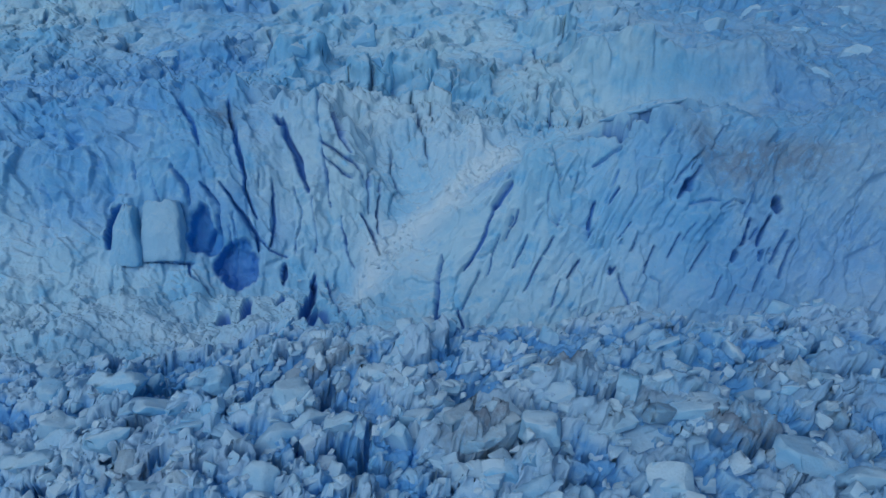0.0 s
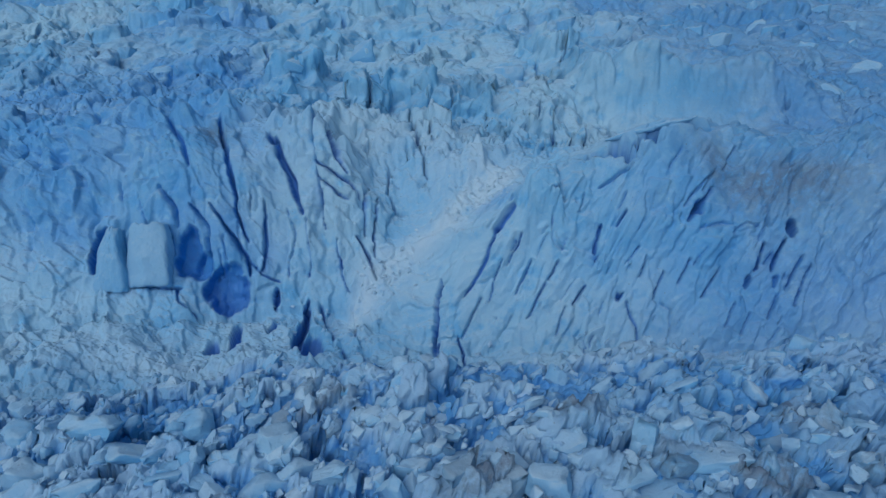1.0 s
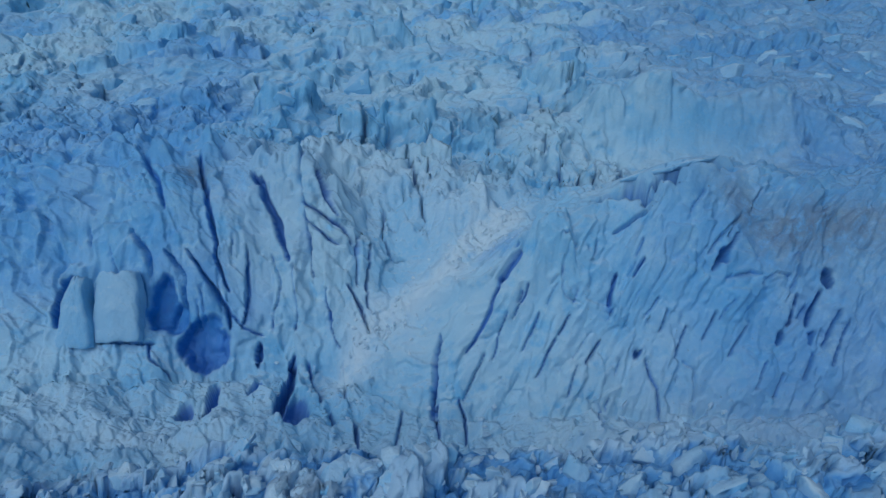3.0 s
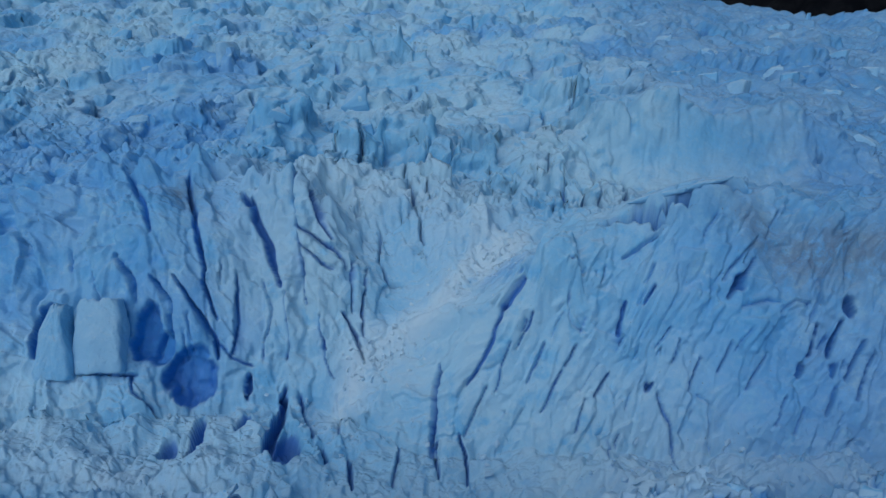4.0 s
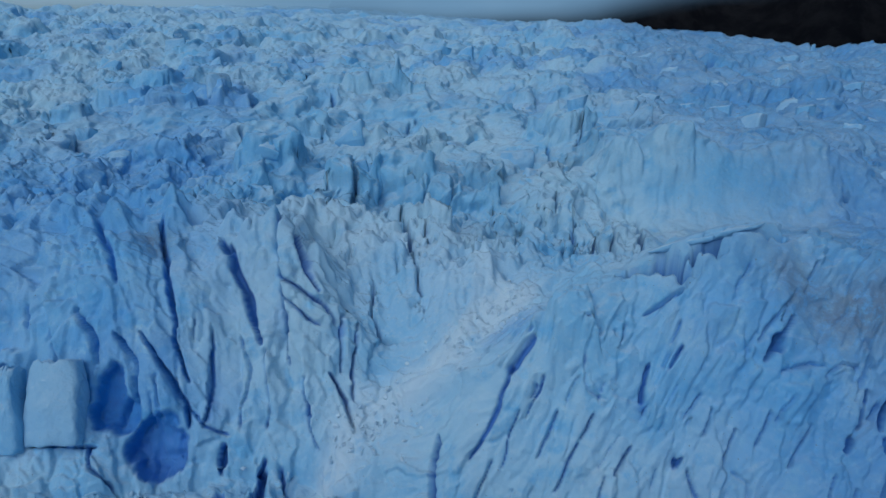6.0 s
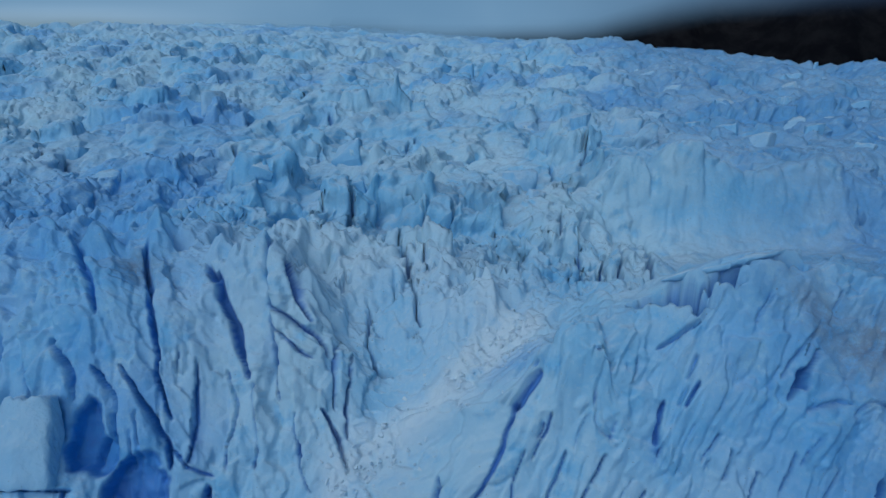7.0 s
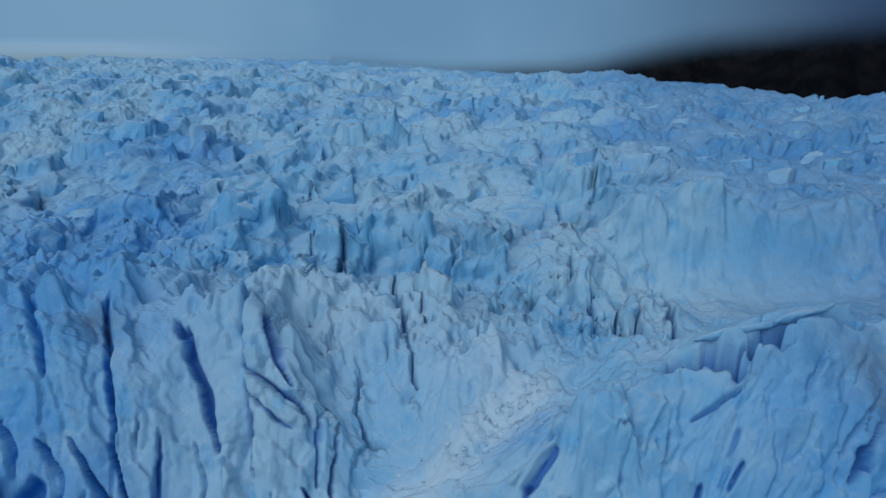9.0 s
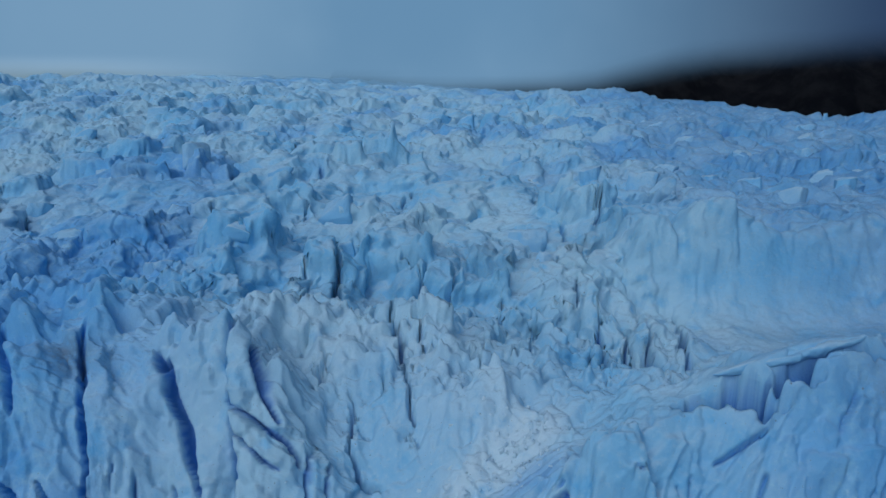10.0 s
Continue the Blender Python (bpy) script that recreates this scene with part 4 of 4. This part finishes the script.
sheet("wall_ice_cliff", 96, 150, "steep fluted blue ice wall split by dark crevasses", "ice cliff")
sheet("ground_icefall", 150, 3001, "crevassed pale blue icefall rising to a misty skyline", "icefall")


def ground_z(x, y):
    """The glacier's height under points of the plan."""
    x, y = np.asarray(x, dtype=float), np.asarray(y, dtype=float)
    i = np.clip(np.searchsorted(ROWS_Y, y) - 1, 0, len(ROWS_Y) - 2)
    j = np.clip(np.searchsorted(FAN, x / (9 + 0.68 * np.maximum(y, 45))) - 1, 0, len(FAN) - 2)
    return 0.25 * (GZ[i, j] + GZ[i + 1, j] + GZ[i, j + 1] + GZ[i + 1, j + 1])


def in_gap(x, y):
    """Whether points of the plan lie over an open gap in the ice."""
    x, y = np.asarray(x, dtype=float), np.asarray(y, dtype=float)
    i = np.clip(np.searchsorted(ROWS_Y, y), 0, len(ROWS_Y) - 1)
    j = np.clip(np.searchsorted(FAN, x / (9 + 0.68 * np.maximum(y, 45))), 0, len(FAN) - 1)
    return OPEN[i, j] > 0.3


# ---- mountain, and a glowing see-through sheet for the low cloud, behind the glacier ----
def mountain():
    u, v = np.meshgrid(np.linspace(0, 1, 170), np.linspace(0, 1, 60))
    x, y = -300 + 2400 * u + 120 * v, 1650 - 600 * u + 900 * v
    z = 20 + 720 * v ** 0.9 + 60 * fbm(x * 0.006, y * 0.006, 91, 5)
    me = mesh_from("mountain", np.stack([x.ravel(), y.ravel(), z.ravel()], axis=-1), grid_faces(*x.shape), rock)
    return tagged(new("mountain", me), "dark bare mountainside rising into low cloud behind glacier", "mountain", kind="structure")


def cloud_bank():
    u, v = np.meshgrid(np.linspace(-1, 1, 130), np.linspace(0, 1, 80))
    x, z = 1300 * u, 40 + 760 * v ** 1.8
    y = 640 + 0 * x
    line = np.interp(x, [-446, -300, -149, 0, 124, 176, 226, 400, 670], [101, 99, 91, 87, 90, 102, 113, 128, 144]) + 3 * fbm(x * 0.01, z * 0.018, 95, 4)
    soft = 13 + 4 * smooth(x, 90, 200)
    # the mist's soft lower edge is painted as fading opacity
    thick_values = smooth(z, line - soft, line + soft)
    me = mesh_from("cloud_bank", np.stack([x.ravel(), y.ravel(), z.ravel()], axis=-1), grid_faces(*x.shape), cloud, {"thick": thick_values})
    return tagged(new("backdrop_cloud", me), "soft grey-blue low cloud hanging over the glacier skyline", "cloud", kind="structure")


mountain()
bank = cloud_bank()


# ---- loose ice: blocks, seracs, slabs and rubble ----
def ball(level):
    bm = bmesh.new()
    bmesh.ops.create_icosphere(bm, subdivisions=level, radius=1.0)
    verts = np.array([v.co[:] for v in bm.verts])
    faces = np.array([[v.index for v in f.verts] for f in bm.faces])
    bm.free()
    return verts / np.linalg.norm(verts, axis=1)[:, None], faces


def chunk_points(ways, rng, half, cuts=6, worn=44, taper=0.0, rough=0.02):
    """A many-sided lump of ice with worn edges: planes of a skewed box and some random breaks, joined softly."""
    planes = []
    for axis in range(3):
        for sign in (-1, 1):
            n = np.zeros(3)
            n[axis] = sign
            n = n + rng.normal(0, 0.24, 3)
            if axis < 2:
                n[2] += taper * rng.uniform(0.6, 1.2)
            n /= np.linalg.norm(n)
            planes.append((n, rng.uniform(0.85, 1.0)))
    for k in range(cuts):
        n = rng.normal(0, 1, 3)
        n /= np.linalg.norm(n)
        planes.append((n, rng.uniform(0.62, 1.0)))
    total = sum(np.maximum(0, ways @ n / d) ** worn for n, d in planes)
    p = ways / (total ** (1 / worn))[:, None]
    f = rng.uniform(0, 50, 3)
    p = p * (1 + rough * (fbm(p[:, 0] * 3 + f[0], p[:, 1] * 3 + p[:, 2] * 2 + f[1], 7, 3)))[:, None]
    return p * np.array(half)


def chunk_mesh(name, seed, half, level=3, dirty=0.0, **shape):
    ways, faces = ball(level)
    pts = chunk_points(ways, np.random.RandomState(seed), half, **shape)
    return mesh_from(name, pts, faces, BLOCK_ICE, {"dirt": np.full(len(pts), dirty)} if dirty else None)


def broken_block(rng, half, breaks=7, worn=0.11, fine=2):
    """A block of ice bounded by flat breaks, its edges a little worn."""
    bm = bmesh.new()
    bmesh.ops.create_cube(bm, size=2.0)
    for k in range(breaks):
        n = Vector(rng.normal(0, 1, 3)).normalized()
        d = rng.uniform(0.70, 1.05)
        cut = bmesh.ops.bisect_plane(bm, geom=bm.verts[:] + bm.edges[:] + bm.faces[:], plane_co=n * d, plane_no=n, clear_outer=True)
        edges = [g for g in cut["geom_cut"] if isinstance(g, bmesh.types.BMEdge)]
        if edges:
            bmesh.ops.holes_fill(bm, edges=edges, sides=0)
    bmesh.ops.remove_doubles(bm, verts=bm.verts[:], dist=0.05)
    for v in bm.verts:
        v.co = Vector((v.co.x * half[0] + 0.25 * v.co.z, v.co.y * half[1], v.co.z * half[2]))
    if worn:
        bmesh.ops.bevel(bm, geom=bm.edges[:], offset=worn, segments=1, affect="EDGES", clamp_overlap=True)
    bmesh.ops.triangulate(bm, faces=bm.faces[:])
    if fine:
        far_apart = [e for e in bm.edges if e.calc_length() > 0.30]
        bmesh.ops.subdivide_edges(bm, edges=far_apart, cuts=fine, use_grid_fill=True)
        bmesh.ops.triangulate(bm, faces=bm.faces[:])
        bmesh.ops.recalc_face_normals(bm, faces=bm.faces[:])
        bm.normal_update()
        drift = Vector(rng.uniform(0, 40, 3))
        moves = [(v, v.normal * (0.085 * noise.fractal(v.co * 2.2 + drift, 0.6, 2.0, 5) - 0.01)) for v in bm.verts]
        for v, m in moves:
            v.co += m
    bmesh.ops.recalc_face_normals(bm, faces=bm.faces[:])
    bm.verts.index_update()
    verts = np.array([v.co[:] for v in bm.verts])
    faces = np.array([[v.index for v in f.verts] for f in bm.faces])
    bm.free()
    return verts, faces


def block_mesh(name, seed, half, dirty=0.0):
    verts, faces = broken_block(np.random.RandomState(seed), half)
    return mesh_from(name, verts, faces, BLOCK_ICE, {"dirt": np.full(len(verts), dirty)} if dirty else None)


def spread(rng, count, draw, gap, tries=40):
    """Points of the plan that keep their distance from one another."""
    found = []
    for k in range(count * tries):
        x, y = draw()
        if all((x - a) ** 2 + (y - b) ** 2 > gap(y) ** 2 for a, b in found):
            found.append((x, y))
        if len(found) == count:
            break
    return found


# single large blocks of the ridge: place, half width, half height, turn
PLACED = [(-10.2, 56.5, 1.90, 2.30, 10), (-12.2, 55.1, 2.01, 1.67, -20), (-8.4, 57.1, 1.17, 2.31, 5), (-4.5, 57.0, 1.89, 2.90, -35), (10.9, 57.4, 2.80, 1.58, 20), (9.5, 53.8, 2.29, 1.76, -10), (5.3, 49.6, 1.96, 2.24, 0), (-38.5, 65.8, 3.41, 2.84, -15), (-33.4, 64.2, 2.74, 1.82, 30), (-18.2, 58.3, 2.72, 2.24, 5), (-7.7, 50.5, 3.15, 1.72, 10), (-2.7, 60.3, 1.89, 2.52, -30), (20.7, 53.6, 5.39, 1.35, 8), (16.6, 54.6, 2.69, 1.19, 15), (29.2, 52.5, 3.41, 1.39, -5)]
PLACED += [(35.5, 51.4, 3.87, 1.77, 10), (39.8, 49.8, 2.62, 1.64, 0), (12.0, 50.4, 2.56, 1.99, 0), (5.1, 58.5, 2.46, 2.77, 0), (-27.9, 59.6, 2.04, 1.53, 10), (-24.3, 59.5, 2.33, 1.66, -15), (-15.0, 60.3, 1.94, 1.61, 20), (-44.2, 62.9, 3.07, 2.30, 0), (25.8, 67.3, 2.08, 1.56, 10), (26.2, 56.9, 2.84, 1.26, 5), (40.5, 52.9, 2.35, 1.34, -10), (-44.3, 56.3, 2.56, 1.83, 10), (-18.1, 51.7, 2.10, 1.80, 0), (25.7, 47.7, 2.91, 1.16, 0), (0.4, 64.4, 1.96, 1.64, -20)]


def ice_blocks():
    rng = np.random.RandomState(31)
    clean = [block_mesh("ice_block", 300 + k, (1.0, rng.uniform(0.45, 0.9), rng.uniform(0.3, 0.7))) for k in range(24)]
    dirty = [block_mesh("ice_block", 340 + k, (1.0, rng.uniform(0.5, 0.9), rng.uniform(0.3, 0.6)), 0.45) for k in range(8)]
    melted = [chunk_mesh("ice_lump", 360 + k, (1.0, rng.uniform(0.55, 0.9), rng.uniform(0.35, 0.6)), 3, rng.choice([0.0, 0.0, 0.25]), cuts=9, worn=30, rough=0.16) for k in range(16)]

    def draw():
        y = rng.uniform(42, 80)
        return rng.uniform(-0.80, 0.80) * (15 + 0.68 * y) * 0.98, y
    for x, y, half, high, turn in PLACED:
        ob = new("ice_block", clean[rng.randint(24)])
        ob.matrix_world = pose(x, y + 0.4 * half, float(ground_z([x], [y])[0]) + 0.1 * high, rng.normal(0, 8), rng.normal(0, 8) + 0.5 * turn, turn) @ Matrix.Diagonal((0.95 * half, 0.9 * half, 1.5 * high, 1))
        tagged(ob, "big pale blue angular ice block in glacier rubble", "ice block", "ice blocks on the rubble ridge")
    spots = [p for p in spread(rng, 265, draw, lambda y: 1.9) if all(math.dist(p, q[:2]) > 0.7 * q[2] for q in PLACED) and not in_gap(*p)]
    heights = ground_z([p[0] for p in spots], [p[1] for p in spots])
    foul = stains(np.array([p[0] for p in spots]), np.array([p[1] for p in spots]), heights)["dirt"]
    for (x, y), z, f in zip(spots, heights, foul):
        size = rng.uniform(0.8, 1.3) if rng.rand() < 0.55 else rng.uniform(1.3, 2.4)
        if x + rng.normal(0, 6) > 14 and rng.rand() < 0.4:
            ob = new("ice_lump", melted[rng.randint(16)])
            size *= 1.15
            label = "melt-rounded grey-blue ice lump on the rubble ridge"
        elif f > 0.35:
            ob = new("ice_block", dirty[rng.randint(8)])
            label = "dirt-streaked grey ice block lying in glacier rubble"
        else:
            ob = new("ice_block", clean[rng.randint(24)])
            label = "large pale blue angular ice block in glacier rubble" if size > 1.3 else "small pale blue angular ice block in glacier rubble"
        ob.matrix_world = pose(x, y, z - 0.2 * size, rng.normal(8, 24), rng.normal(-20, 24), rng.normal(25, 45)) @ Matrix.Diagonal((size, size, size, 1))
        tagged(ob, label, "ice block", "ice blocks on the rubble ridge")


def seracs():
    rng = np.random.RandomState(47)
    kinds = [block_mesh("serac", 400 + k, (1.0, rng.uniform(0.5, 0.8), rng.uniform(0.9, 1.3))) for k in range(12)]

    def draw():
        y = 188 + 200 * rng.rand() ** 1.3
        return rng.uniform(-0.66, 0.60) * y, y
    spots = [p for p in spread(rng, 130, draw, lambda y: 9 + 0.02 * y) if not (34 < p[0] < 104 and p[1] < 206) and -0.45 * p[1] < p[0] < 200]
    heights = ground_z([p[0] for p in spots], [p[1] for p in spots])
    for (x, y), z in zip(spots, heights):
        size = rng.uniform(1.8, 3.8) * (0.85 + 0.0012 * y)
        ob = new("serac", kinds[rng.randint(12)])
        ob.matrix_world = pose(x, y, z - 0.55 * size, rng.normal(-8, 10), rng.normal(0, 12), rng.uniform(-50, 50)) @ Matrix.Diagonal((size, size, size, 1))
        tagged(ob, "tall pale blue serac standing in the icefall" if size > 3.4 else "low pale blue serac leaning in the icefall", "serac", "seracs of the icefall")


def slab_mesh(seed, half, taper, bent):
    """An upright slab of ice with melt-rounded corners; taper: how much it narrows upwards, bent: how far its one side falls back."""
    ways, faces = ball(6)
    pts = ways / (np.abs(ways) ** np.array([9, 6, 11])).sum(axis=1)[:, None] ** (1 / 9)
    pts /= np.abs(pts).max(axis=0)
    x, y, z = pts.T
    rise = 0.5 * (z + 1)
    dents = np.stack([fbm(2.2 * x + seed + 0.8 * y, 2.6 * z + 0.8 * y, seed + k, 4) for k in range(3)], axis=-1)
    x = x * (1 - taper * rise ** 1.3) + 0.05 * dents[:, 0] + 0.06 * vnoise(rise * 3, rise * 0, seed)
    back = bent * np.clip(-x - 0.12, 0, 1) * 2 + 0.06 * dents[:, 1]
    z = z - bent * 0.12 * np.clip(-x - 0.12, 0, 1) * rise + 0.035 * dents[:, 2] * (1 + rise)
    return mesh_from("ice_slab", np.stack([x * half[0], (y + back) * half[1], z * half[2]], axis=-1), faces, BLOCK_ICE)


def standing_slabs():
    wide = new("ice_slab", slab_mesh(511, (4.3, 2.3, 6.0), 0.17, 0.35))
    wide.matrix_world = pose(-54.7, 121.9, -0.6, -24, -2, 4)
    tagged(wide, "wide upright ice slab leaning against the blue wall", "ice slab", "standing slabs at the wall")
    thin = new("ice_slab", slab_mesh(517, (3.2, 2.2, 5.9), 0.70, 0.0))
    thin.matrix_world = pose(-61.3, 121.3, -1.4, -24, 1, -4)
    tagged(thin, "narrow pointed ice slab beside a dark cave", "ice slab", "standing slabs at the wall")
    run, ring = np.meshgrid(np.linspace(0, 1, 90), np.linspace(0, 2 * math.pi, 33)[:-1], indexing="ij")
    bulk = np.sqrt(np.clip(4 * run * (1 - run), 0, 1)) * (1 + 0.22 * vnoise(run * 9, 2 * np.cos(ring), 66) + 0.10 * vnoise(run * 30, 3 * np.sin(ring), 67)) + 0.02
    px = 30.5 + 18 * run + 0.4 * vnoise(run * 7, ring * 0, 68)
    py = 131.6 + 0.9 * run - 4.6 * run * (1 - run) + 1.25 * bulk * np.cos(ring)
    pz = 19.1 + 4.3 * run + 1.2 * run * (1 - run) + 0.75 * bulk * np.sin(ring) - 0.30 * np.cos(ring) * bulk
    i, j = np.meshgrid(np.arange(89), np.arange(32), indexing="ij")
    quads = np.stack([i * 32 + j, (i + 1) * 32 + j, (i + 1) * 32 + (j + 1) % 32, i * 32 + (j + 1) % 32], axis=-1).reshape(-1, 4)
    lip = new("ice_cornice", mesh_from("ice_cornice", np.stack([px.ravel(), py.ravel(), pz.ravel()], axis=-1), quads, BLOCK_ICE))
    tagged(lip, "long overhanging ice cornice above a deep crevasse", "ice cornice")
    spire = new("ice_spire", chunk_mesh("ice_spire", 503, (1.2, 1.0, 4.2), 4, cuts=3, taper=0.3))
    spire.matrix_world = pose(222, 453, float(ground_z([222], [453])[0]) + 2.2, 4, 3, 20)
    tagged(spire, "single thin ice spire on the glacier's skyline", "ice spire")


def rubble(name, count, draw, sizes, seed, label, dirty=0.0, white=0.3):
    rng = np.random.RandomState(seed)
    shapes = [broken_block(rng, (1.0, rng.uniform(0.5, 1.0), rng.uniform(0.35, 0.8)), 6, 0.07, 1) for k in range(24)]
    spots = np.array([draw(rng) for k in range(count)])
    spots = spots[~in_gap(spots[:, 0], spots[:, 1])]
    heights = ground_z(spots[:, 0], spots[:, 1])
    verts, all_faces, start = [], [], 0
    for (x, y), z in zip(spots, heights):
        size = sizes[0] + (sizes[1] - sizes[0]) * rng.rand() ** 2
        m = pose(x, y, z + rng.uniform(-0.35, 0.15) * size, rng.normal(8, 24), rng.normal(-18, 24), rng.normal(25, 60))
        points, faces = shapes[rng.randint(24)]
        verts.append(points * size @ np.array(m.to_3x3()).T + np.array(m.translation))
        all_faces.append(faces + start)
        start += len(points)
    me = mesh_from(name, np.concatenate(verts), np.concatenate(all_faces), RUBBLE_ICE, {"dirt": np.full(start, dirty), "snow": np.full(start, white)})
    tagged(new(name, me), label, "ice rubble", kind="stuff")


def on_ridge(rng):
    y = rng.uniform(42, 84)
    x = rng.uniform(-0.84, 0.84) * (15 + 0.68 * y)
    if x > 12 and rng.rand() < 0.45:
        x = rng.uniform(-0.84, 0.2) * (15 + 0.68 * y)
    return x, y


def at_foot(rng):
    x = rng.uniform(-95, 95)
    return x, rng.uniform(95, float(np.interp(x, FOOT_X, FOOT_Y)) + 0.8)


def in_chute(rng):
    t, w = rng.rand(), rng.normal(0, 2.2)
    return -16 + 29 * t - 0.5 * w, 121 + 13.5 * t ** 0.8 + w


standing_slabs()
seracs()
ice_blocks()
rubble("ice_rubble", 1500, on_ridge, (0.25, 1.2), 61, "broken pale ice rubble covering the glacier's front ridge", 0.0, 0.35)
rubble("ice_rubble", 260, at_foot, (0.2, 0.9), 62, "fallen ice rubble heaped at the foot of the ice wall")
rubble("ice_rubble", 380, in_chute, (0.1, 0.42), 63, "white crumbled ice lying in the diagonal chute", 0.0, 1.0)
